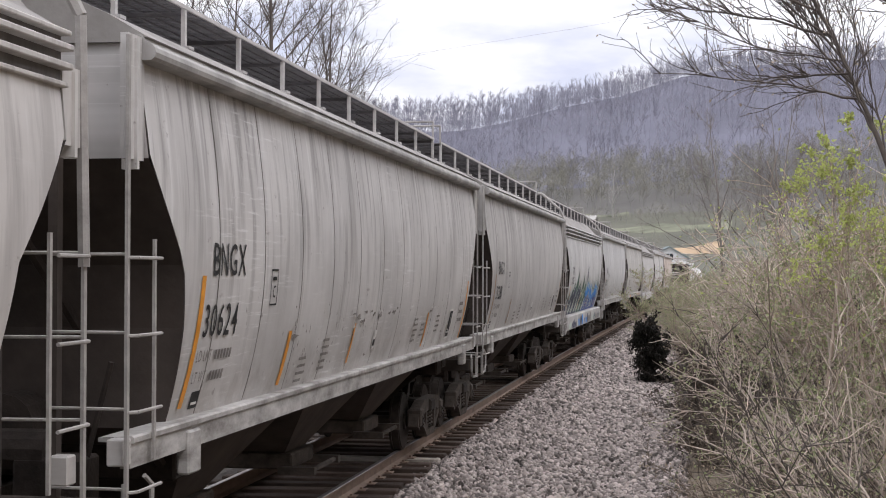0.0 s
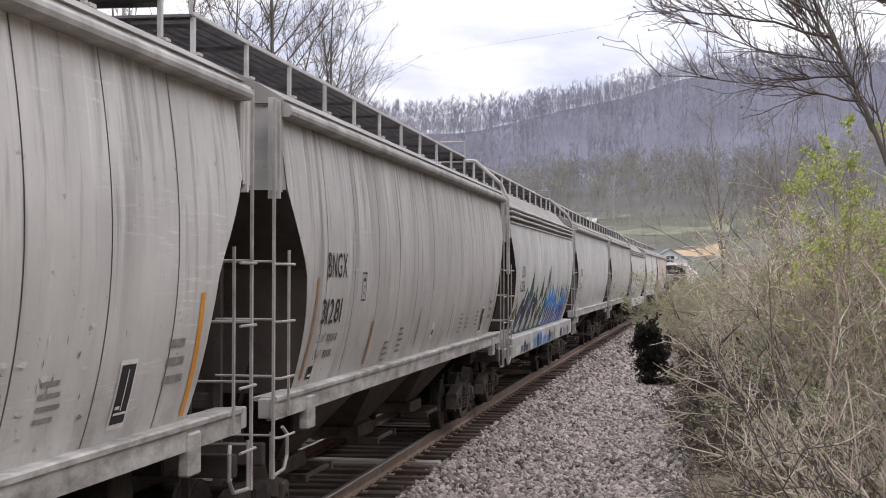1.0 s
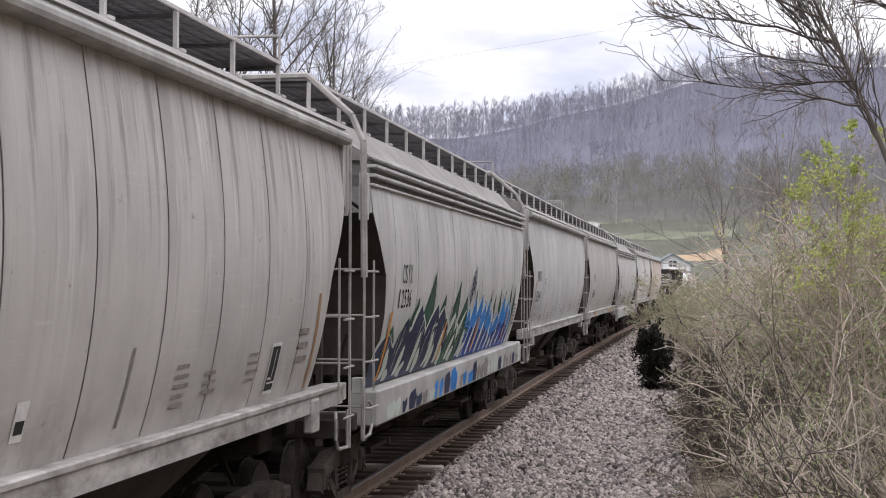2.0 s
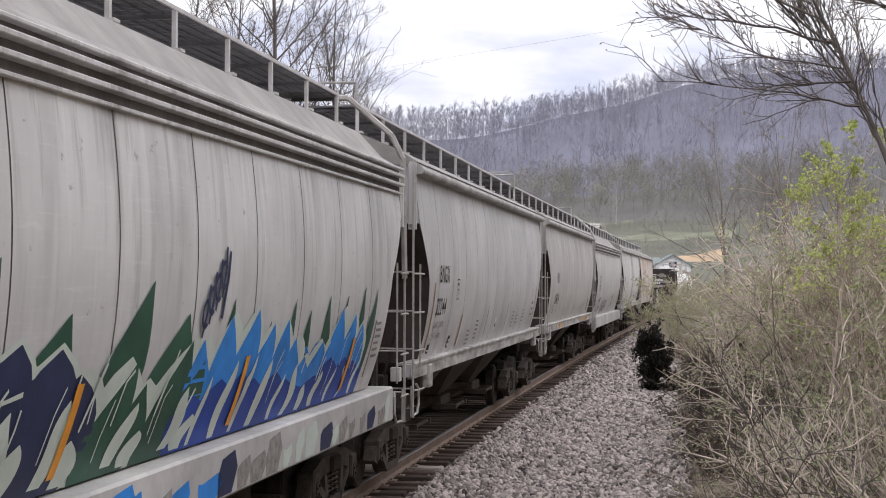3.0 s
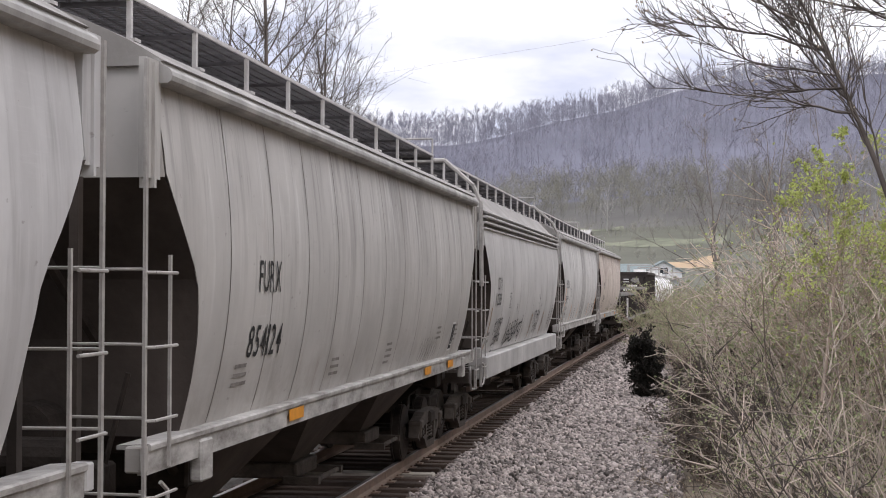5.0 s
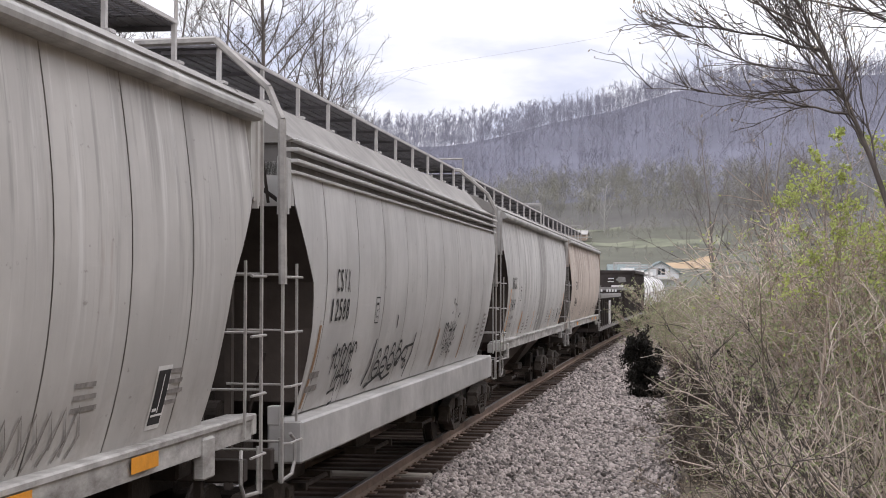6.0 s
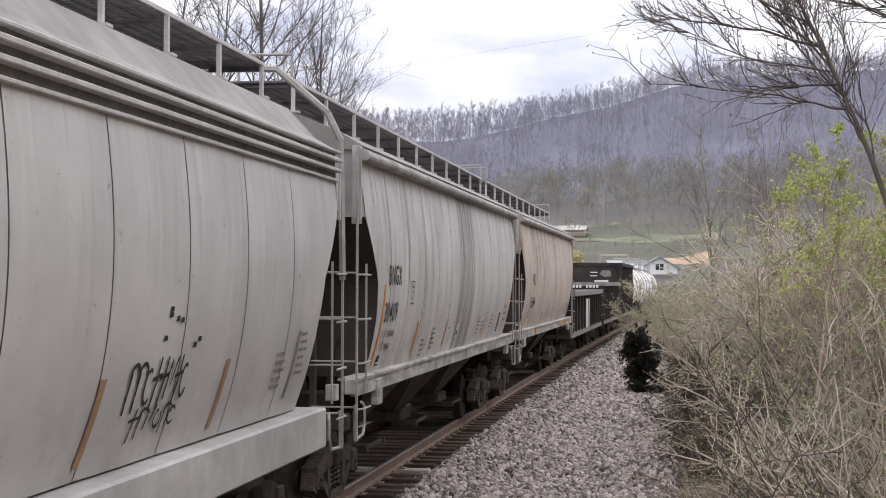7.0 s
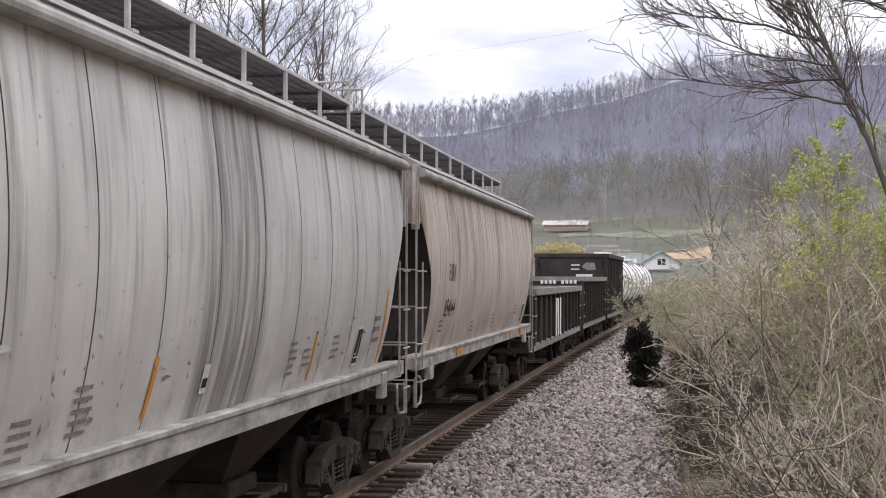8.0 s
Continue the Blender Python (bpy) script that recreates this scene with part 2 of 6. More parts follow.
ORANGE = material("orange_reflective_tape", (0.72, 0.30, 0.03), 0.45, 0, 0.15, 8, 0.1)
ORANGE_DULL = material("dusty_brown_reflective_tape", (0.33, 0.20, 0.11), 0.6, 0, 0.2, 8, 0.1)
PIECE_BLUE = material("sprayed_blue_paint", (0.028, 0.23, 0.66), 0.5, 0, 0.3, 1.6, 0.05)
PIECE_DEEP = material("sprayed_deep_blue_paint", (0.010, 0.05, 0.30), 0.5, 0, 0.35, 1.6, 0.05)
PIECE_NAVY = material("sprayed_navy_paint", (0.022, 0.03, 0.08), 0.5, 0, 0.35, 1.6, 0.05)
PIECE_GREEN = material("sprayed_dark_green_paint", (0.025, 0.085, 0.055), 0.5, 0, 0.35, 1.6, 0.05)
PIECE_PALE = material("sprayed_pale_green_paint", (0.52, 0.58, 0.52), 0.5, 0, 0.15, 1.6, 0.05)
BLACK_CAR = material("sooty_black_car_paint", (0.042, 0.033, 0.03), 0.7, 0, 0.5, 1.5, 0.3, 20)
RIM_DULL = material("worn_grey_rim_paint", (0.25, 0.235, 0.225), 0.7, 0, 0.3, 3, 0.2, 20)
TANK_WHITE = material("white_tank_paint", (0.78, 0.77, 0.75), 0.4, 0, 0.12, 1.2, 0.05)
SIDING = material("white_board_siding", (0.72, 0.72, 0.72), 0.7, 0, 0.08, 2, 0.1)
ROOFING = material("grey_green_shingle", (0.20, 0.235, 0.235), 0.9, 0, 0.2, 2, 0.3)
TIN = material("pale_tin_roof", (0.44, 0.42, 0.40), 0.5, 0.3, 0.15, 0.5, 0.1)
GLASS_DARK = material("dark_window_glass", (0.04, 0.045, 0.05), 0.1, 0, 0.1, 2, 0)

# ---- building helpers ----
import functools


def mesh_object(name, verts, faces, mat, parent=None, label="", smooth=False):
    me = bpy.data.meshes.new(name)
    me.from_pydata([tuple(v) for v in verts], [], [tuple(f) for f in faces])
    me.materials.append(mat)
    if smooth:
        me.shade_smooth()
    ob = new(name, me)
    ob.parent = parent
    return tagged(ob, label)


def quads_mesh(name, verts, quads, mat):
    """A mesh straight from arrays of vertices and four-sided faces."""
    me = bpy.data.meshes.new(name)
    verts, quads = np.asarray(verts, np.float32), np.asarray(quads, np.int32)
    k = quads.shape[1]
    me.vertices.add(len(verts))
    me.vertices.foreach_set("co", verts.ravel())
    me.loops.add(quads.size)
    me.loops.foreach_set("vertex_index", quads.ravel())
    me.polygons.add(len(quads))
    me.polygons.foreach_set("loop_start", np.arange(0, quads.size, k, dtype=np.int32))
    me.update(calc_edges=True)
    me.validate()
    me.materials.append(mat)
    return me


def part(name, bm, mat, parent, label=""):
    me = bpy.data.meshes.new(name)
    bmesh.ops.recalc_face_normals(bm, faces=bm.faces[:])
    bm.to_mesh(me)
    bm.free()
    me.materials.append(mat)
    ob = new(name, me)
    ob.parent = parent
    return tagged(ob, label)


def box(bm, lo, hi, bevel=0.0):
    """Adds a box between two corners."""
    c = [(a + b) / 2 for a, b in zip(lo, hi)]
    d = [abs(b - a) for a, b in zip(lo, hi)]
    got = bmesh.ops.create_cube(bm, size=1, matrix=Matrix.Translation(c) @ Matrix.Diagonal((*d, 1)))
    if bevel:
        edges = list({e for v in got["verts"] for e in v.link_edges})
        bmesh.ops.bevel(bm, geom=edges, offset=bevel, segments=1, affect="EDGES")
    return bm


def rod(bm, a, b, r, sides=6):
    a, b = Vector(a), Vector(b)
    m = Matrix.Translation((a + b) / 2) @ (b - a).to_track_quat("Z", "Y").to_matrix().to_4x4()
    bmesh.ops.create_cone(bm, cap_ends=True, segments=sides, radius1=r, radius2=r, depth=(b - a).length, matrix=m)
    return bm


def bars(*pairs, bevel=0.0):
    bm = bmesh.new()
    for lo, hi in pairs:
        box(bm, lo, hi, bevel)
    return bm


def extrude(bm, outline, lo, hi, axis=1):
    """A prism: the outline (two coordinates) carried from lo to hi along an axis (0: x, 1: y)."""
    def at(p, t):
        return (t, p[0], p[1]) if axis == 0 else (p[0], t, p[1])
    a = [bm.verts.new(at(p, lo)) for p in outline]
    b = [bm.verts.new(at(p, hi)) for p in outline]
    k = len(outline)
    for i in range(k):
        bm.faces.new((a[i], a[(i + 1) % k], b[(i + 1) % k], b[i]))
    bm.faces.new(a[::-1])
    bm.faces.new(b)
    return bm


def thing(name, label, category, group=""):
    return tagged(new(name), label, category, group)


# ---- the line of the track ----
BEND = 0.00025


def on_track(s, lat=0.0, z=0.0):
    """The pose at s metres along the track's slight right-hand curve, lat metres to its right."""
    a = BEND * s
    x, y = (1 - math.cos(a)) / BEND, math.sin(a) / BEND
    return pose(x + lat * math.cos(a), y - lat * math.sin(a), z, 0, 0, -math.degrees(a))
# ---- ground ----
HEIGHTS = ([0, 60, 130, 200, 300, 350, 430, 520, 620, 700, 780, 1500, 4500],
           [-0.65, -0.65, -0.3, 0.3, 2.2, 7.5, 17, 32, 55, 68, 72, 62, 55])


def land(x, y):
    """Height of the ground: level by the track, a rising pasture, then a long wooded ridge."""
    dx, dy = x - EYE[0], y
    r = math.hypot(dx, dy)
    az = math.degrees(math.atan2(dx, dy))
    z = float(np.interp(r, *HEIGHTS))
    lift = float(np.interp(az, [-180, -70, -30, -14, -8, -6.3, -4.3, -2.2, 0, 2, 4, 12, 40, 80, 180], [0.3, 0.5, 0.95, 0.98, 1.0, 1.06, 1.16, 1.24, 1.37, 1.43, 1.44, 1.4, 1.2, 0.5, 0.3]))
    k = min(1, max(0, (r - 330) / 350))
    z = z * (1 + (lift - 1) * k)
    if r > 60:
        z += min(1, (r - 60) / 400) * 5.0 * noise.noise((x * 0.006, y * 0.006, 0.3))
    bank = math.exp(-(dx * dx / 9 + dy * dy / 30))
    z += 1.55 * bank
    # unseen bank added along the track's far side to block light under the train
    side = min(1.0, max(0.0, (-x - 4.5) / 4.0)) * min(1.0, max(0.0, (105 - y) / 30)) * min(1.0, max(0.0, (y + 60) / 30))
    z += 3.2 * side * side * (3 - 2 * side) * max(0.0, 1 - max(0.0, -x - 30) / 60)
    if dx > 1.0:
        z += min(1.0, (dx - 1.0) / 9) * 1.2 * max(0, 1 - r / 220)
    # unseen slope added beside and behind the viewer, blocking low skylight on the cars
    unseen_slope = min(1.0, max(0.0, (az - 10) / 14)) * min(1.0, max(0.0, (176 - az) / 12)) * min(1.0, max(0.0, (r - 4) / 16))
    z += 11.0 * unseen_slope * unseen_slope * (3 - 2 * unseen_slope) * max(0.0, 1 - max(0.0, r - 60) / 120)
    return z


def make_ground():
    rings = [0.0, 1.5, 3, 5, 7, 8.5, 10, 11.5, 13, 15, 19, 25, 33, 42, 55, 70, 90, 115, 145, 180, 220, 265, 300, 330, 355, 380, 405, 430, 460, 490,
             520, 550, 580, 610, 640, 670, 690, 710, 740, 780, 850, 1000, 1300, 2000, 3200, 4500]
    azs = [a * 0.75 for a in range(-40, 41)] + list(range(33, 328, 6))
    verts, faces = [], []
    for r in rings:
        for a in azs:
            x, y = EYE[0] + r * math.sin(radians(a)), r * math.cos(radians(a))
            verts.append((x, y, land(x, y)))
    k = len(azs)
    for i in range(len(rings) - 1):
        for j in range(k):
            faces.append((i * k + j, i * k + (j + 1) % k, (i + 1) * k + (j + 1) % k, (i + 1) * k + j))
    ob = mesh_object("ground", verts, faces, SOIL, smooth=True)
    for extra in (HAZY_SOIL, MEADOW, FOOT_SOIL):
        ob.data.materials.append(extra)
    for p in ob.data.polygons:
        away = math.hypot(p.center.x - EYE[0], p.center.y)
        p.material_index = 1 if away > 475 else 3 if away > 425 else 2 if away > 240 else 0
    return tagged(ob, "leaf-littered valley floor rising to a wooded ridge", "ground", kind="structure")


make_ground()


def draped(name, label, mat, az0, az1, r_lo, r_hi, up):
    """A patch of the hillside between two bearings, lying on the ground."""
    verts, faces = [], []
    n, m = 24, 8
    for i in range(n + 1):
        a = az0 + (az1 - az0) * i / n
        lo, hi = r_lo(i / n), r_hi(i / n)
        for j in range(m + 1):
            r = lo + (hi - lo) * j / m
            x, y = EYE[0] + r * math.sin(radians(a)), r * math.cos(radians(a))
            verts.append((x, y, land(x, y) + up))
    for i in range(n):
        for j in range(m):
            q = i * (m + 1) + j
            faces.append((q, q + m + 1, q + m + 2, q + 1))
    return tagged(mesh_object(name, verts, faces, mat, smooth=True), label, "field", kind="structure")


draped("pasture", "rough spring pasture on the far slope", GRASS, -4.2, 1.8, lambda u: 389 + 3 * math.sin(u * 9), lambda u: 397 + 9 * u + 3 * math.sin(u * 14), 0.12)
draped("upper_pasture", "narrow pale pasture strip below the woods", GRASS, -6.0, -1.9, lambda u: 423 + 2 * math.sin(u * 9), lambda u: 430 + 3 * math.sin(u * 14), 0.12)
draped("clay_bank", "bare tan clay bank below the pasture", CLAY, -0.9, 1.5, lambda u: 346 - 3 * u, lambda u: 350 + 19 * u + 2 * math.sin(u * 9), 0.15)


# ---- track ----
track = tagged(new("track"), "single railway track on stone ballast", "railway track", kind="structure")
S0, S1 = -24.0, 250.0


def swept(name, outline, mat, parent, label="", step=3.0, lat=0.0):
    """An outline (lateral, height) carried along the track."""
    n = int((S1 - S0) / step)
    verts, faces = [], []
    k = len(outline)
    for i in range(n + 1):
        m = on_track(S0 + i * step)
        verts += [m @ Vector((lat + x, 0, z)) for x, z in outline]
    for i in range(n):
        for j in range(k):
            a, b = i * k + j, i * k + (j + 1) % k
            faces.append((a, b, b + k, a + k))
    return mesh_object(name, verts, faces, mat, parent, label)


RAIL_FORM = [(-0.07, -0.17), (0.07, -0.17), (0.07, -0.158), (0.012, -0.13), (0.012, -0.045), (0.036, -0.035), (0.036, -0.006),
             (-0.036, -0.006), (-0.036, -0.035), (-0.012, -0.045), (-0.012, -0.13), (-0.07, -0.158)]
HEAD_FORM = [(-0.034, -0.006), (0.034, -0.006), (0.028, 0.0), (-0.028, 0.0)]
for side in (-0.754, 0.754):
    rail = swept("rail", RAIL_FORM, RAIL, track, "rust-brown steel rail", lat=side)
    swept("rail_head", HEAD_FORM, RAIL_TOP, rail, "polished running surface", lat=side)
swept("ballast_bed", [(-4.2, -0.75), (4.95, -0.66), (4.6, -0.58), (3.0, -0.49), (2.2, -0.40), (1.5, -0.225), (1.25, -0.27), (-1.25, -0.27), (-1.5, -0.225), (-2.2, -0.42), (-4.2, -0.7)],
      GRIT, track, "crushed-stone ballast bed in a shade-darkened grey")

# ---- plants ----


def grow(rng, starts, dirs, lengths, r0, r1, n, wander, lift):
    """Many tapering twigs at once: points (m, n, 3) and radii (m, n)."""
    m = len(starts)
    pts = np.zeros((m, n, 3))
    pts[:, 0] = starts
    d = dirs / np.linalg.norm(dirs, axis=1, keepdims=True)
    step = (lengths / (n - 1))[:, None]
    for i in range(1, n):
        d = d + rng.normal(0, wander, (m, 3)) + np.array([0, 0, lift])
        d /= np.linalg.norm(d, axis=1, keepdims=True)
        pts[:, i] = pts[:, i - 1] + d * step
    t = np.linspace(0, 1, n)[None]
    radii = np.asarray(r0)[:, None] * (1 - t) + np.asarray(r1)[:, None] * t
    return pts, radii


def fork(rng, pts, per, lo, hi, spread):
    """Starting places and directions for side twigs along each branch."""
    m, n, _ = pts.shape
    who = np.repeat(np.arange(m), per)
    t = rng.uniform(lo, hi, len(who)) * (n - 1)
    i = np.minimum(t.astype(int), n - 2)
    f = (t - i)[:, None]
    a, b = pts[who, i], pts[who, i + 1]
    d = b - a
    d = d / (np.linalg.norm(d, axis=1, keepdims=True) + 1e-9)
    side = rng.normal(0, 1, (len(who), 3))
    side -= d * (side * d).sum(1, keepdims=True)
    side /= np.linalg.norm(side, axis=1, keepdims=True) + 1e-9
    return a + (b - a) * f, d + side * spread, who, t / (n - 1)


def tubes(groups, sides=3):
    """Vertices and faces of all the twigs in the groups."""
    vs, fs, base = [], [], 0
    for pts, radii in groups:
        m, n, _ = pts.shape
        d = np.gradient(pts, axis=1)
        d /= np.linalg.norm(d, axis=2, keepdims=True) + 1e-9
        ref = np.where(np.abs(d[..., 2:3]) > 0.9, np.array([1.0, 0, 0]), np.array([0, 0, 1.0]))
        u = np.cross(d, ref)
        u /= np.linalg.norm(u, axis=2, keepdims=True) + 1e-9
        w = np.cross(d, u)
        ang = np.arange(sides) * 2 * np.pi / sides
        ring = pts[:, :, None] + radii[:, :, None, None] * (u[:, :, None] * np.cos(ang)[:, None] + w[:, :, None] * np.sin(ang)[:, None])
        vs.append(ring.reshape(-1, 3))
        idx = np.arange(m * n * sides).reshape(m, n, sides) + base
        nx = np.roll(idx, -1, axis=2)
        fs.append(np.stack([idx[:, :-1], nx[:, :-1], nx[:, 1:], idx[:, 1:]], axis=-1).reshape(-1, 4))
        base += m * n * sides
    return np.concatenate(vs), np.concatenate(fs)


def leaf_quads(rng, places, size, flat=0.4):
    m = len(places)
    a = rng.normal(0, 1, (m, 3))
    a /= np.linalg.norm(a, axis=1, keepdims=True)
    b = np.cross(a, rng.normal(0, 1, (m, 3)))
    b /= np.linalg.norm(b, axis=1, keepdims=True) + 1e-9
    s = (size * rng.uniform(0.6, 1.3, m))[:, None]
    v = np.stack([places, places + a * s * 0.5 + b * s * flat * 0.6, places + a * s, places + a * s * 0.5 - b * s * flat], axis=1).reshape(-1, 3)
    return v, np.arange(m * 4).reshape(m, 4)


def shrub_meshes(seed, stems, height, spread, leaf_mat, leaves, leaf_size, bark, lean=0.0, thick=0.014, side=7, fine=4):
    """Meshes of one twiggy shrub: arching stems with two orders of side twigs, and its leaves."""
    rng = np.random.default_rng(seed)
    az = rng.uniform(0, 2 * np.pi, stems)
    out = rng.uniform(0.1, spread, stems)
    starts = np.stack([np.cos(az) * 0.35 * rng.random(stems), np.sin(az) * 0.35 * rng.random(stems), np.full(stems, -0.25)], 1)
    dirs = np.stack([np.cos(az) * out + lean, np.sin(az) * out, np.ones(stems)], 1)
    lens = height * rng.uniform(0.6, 1.12, stems)
    a = grow(rng, starts, dirs, lens, np.full(stems, thick) * rng.uniform(0.6, 1.4, stems), np.full(stems, 0.004), 9, 0.13, -0.035)
    s, d, who, t = fork(rng, a[0], side, 0.25, 0.95, 0.9)
    l2 = height * 0.38 * rng.uniform(0.5, 1.2, len(s)) * (1.15 - t)
    b = grow(rng, s, d, l2, np.full(len(s), thick * 0.5), np.full(len(s), 0.0028), 6, 0.17, 0.02)
    s, d, who, t = fork(rng, b[0], fine, 0.2, 1.0, 0.9)
    c = grow(rng, s, d, height * 0.13 * rng.uniform(0.5, 1.3, len(s)), np.full(len(s), 0.0052), np.full(len(s), 0.003), 4, 0.18, 0.03)
    wood = quads_mesh("branchwork", *tubes([a, b, c]), bark)
    tips = np.concatenate([c[0][:, 1:].reshape(-1, 3), b[0][:, 3:].reshape(-1, 3)])
    tips = tips[rng.integers(0, len(tips), leaves)] + rng.normal(0, 0.02, (leaves, 3)) if leaves else None
    foliage = quads_mesh("foliage", *leaf_quads(rng, tips, leaf_size), leaf_mat) if leaves else None
    return wood, foliage


def plant(name, label, category, group, meshes, m, scale, names=("branchwork", "foliage")):
    root = thing(name, label, category, group)
    root.matrix_basis = m @ Matrix.Diagonal((*scale, 1))
    for me, nm in zip(meshes, names):
        if me:
            new(nm, me).parent = root
    return root


SHRUBS = {
    "grey": [shrub_meshes(i, 18, 3.0, 0.62, LEAF_OLIVE, 900, 0.045, TWIG, thick=0.018, side=6, fine=3) for i in (11, 12, 13)],
    "bud": [shrub_meshes(i, 14, 3.2, 0.8, LEAF_OLIVE, 3000, 0.045, TWIG_MID, thick=0.018, side=6, fine=3) for i in (21, 22, 23)],
    "green": [shrub_meshes(i, 12, 3.4, 0.42, LEAF, 900, 0.045, TWIG_MID) for i in (31, 32)],
    "brown": [shrub_meshes(i, 26, 2.4, 0.85, LEAF_DRY, 900, 0.05, TWIG_BRIAR, thick=0.014) for i in (41, 42)],
    "cane": [shrub_meshes(i, 10, 3.4, 0.75, LEAF_OLIVE, 200, 0.045, TWIG_FAR, thick=0.026, side=4, fine=2) for i in (47, 48)],
    "dark": [shrub_meshes(i, 26, 1.75, 0.8, LEAF_DARK, 3600, 0.055, TWIG_DARK, thick=0.012) for i in (49, 50)],
    "whip": [shrub_meshes(i, 13, 3.4, 0.75, LEAF_OLIVE, 350, 0.05, TWIG, thick=0.03, side=4, fine=2) for i in (44, 45, 46)],
    "arching": [shrub_meshes(i, 6, 3.1, 0.55, LEAF_OLIVE, 800, 0.03, TWIG, lean=-0.4, thick=0.021, side=6, fine=2) for i in (34, 35, 36, 37)],
    "arching_dark": [shrub_meshes(i, 5, 3.2, 0.5, LEAF_OLIVE, 120, 0.035, TWIG_FAR, lean=-0.5, thick=0.013, side=6, fine=3) for i in (38, 39)],
}
SHRUB_LABEL = {
    "grey": "bare shrub with arching pale grey twigs beside the ballast",
    "bud": "twiggy shrub with olive spring buds on the bank",
    "green": "young shrub with fresh yellow-green leaves on the bank",
    "brown": "low tangled brown briar on dark soil",
    "cane": "bare bush of dark brown canes on the bank",
    "dark": "dense dark brown thicket at the edge of the ballast",
    "whip": "bare bush of long thick pale canes",
    "arching": "bare bush of pale branches arching towards the track",
    "arching_dark": "bare bush of dark branches arching towards the track",
}


def make_shrubs():
    rng = random.Random(5)
    rows = []
    # near, beside the camera's line of sight
    for kind, x0, x1, y0, y1, count, size in (
            ("arching", 6.65, 7.1, 11.5, 15, 6, 1.05), ("arching_dark", 6.6, 7.0, 11.5, 15, 3, 0.95), ("arching", 6.75, 7.7, 16, 21, 8, 1.1), ("arching_dark", 6.7, 7.4, 16, 21, 3, 1.05),
            ("brown", 5.45, 8.5, 16, 30, 11, 0.7), ("dark", 5.75, 6.9, 27, 42, 12, 1.3), ("cane", 6.4, 8.2, 20, 28, 2, 0.95), ("cane", 6.6, 9.5, 26, 44, 5, 1.25), ("grey", 6.4, 8.2, 22, 34, 5, 0.95), ("whip", 6.4, 8.6, 24, 36, 6, 1.0), ("grey", 7.2, 9.5, 26, 40, 7, 1.45), ("whip", 7.4, 10, 26, 42, 6, 1.45),
            ("brown", 5.5, 9.0, 30, 50, 18, 0.85), ("bud", 7.0, 9.5, 22, 36, 7, 1.4), ("bud", 6.6, 10, 36, 60, 12, 1.05),
            ("grey", 8.2, 10, 30, 42, 6, 1.85), ("grey", 7.3, 8.4, 27, 38, 4, 1.6), ("bud", 4.95, 6.4, 58, 82, 10, 1.22), ("bud", 4.85, 9.5, 56, 95, 22, 1.22), ("brown", 4.6, 8.5, 52, 80, 9, 0.8), ("green", 7.8, 9.6, 22, 34, 5, 1.4), ("grey", 7.4, 14, 44, 70, 11, 1.4),
            ("bud", 8.5, 14, 40, 60, 7, 1.6), ("bud", 6.75, 8.2, 36, 47, 7, 0.94), ("brown", 5.8, 7.6, 32, 44, 9, 0.8)):
        for i in range(count):
            u = (i + rng.random()) / count
            x, y = x0 + (x1 - x0) * rng.random(), y0 + (y1 - y0) * u
            rows.append((kind, x, y, size * rng.uniform(0.8, 1.15)))
    for i, (kind, x, y, s) in enumerate(rows):
        mesh_pair = SHRUBS[kind][i % len(SHRUBS[kind])]
        plant("shrub", SHRUB_LABEL[kind], "shrub", kind + " shrubs on the bank", mesh_pair,
              pose(x, y, land(x, y), 0, 0, rng.uniform(-50, 50) if "arching" in kind else rng.uniform(0, 360)), (s, s, s * rng.uniform(0.9, 1.1)))


make_shrubs()


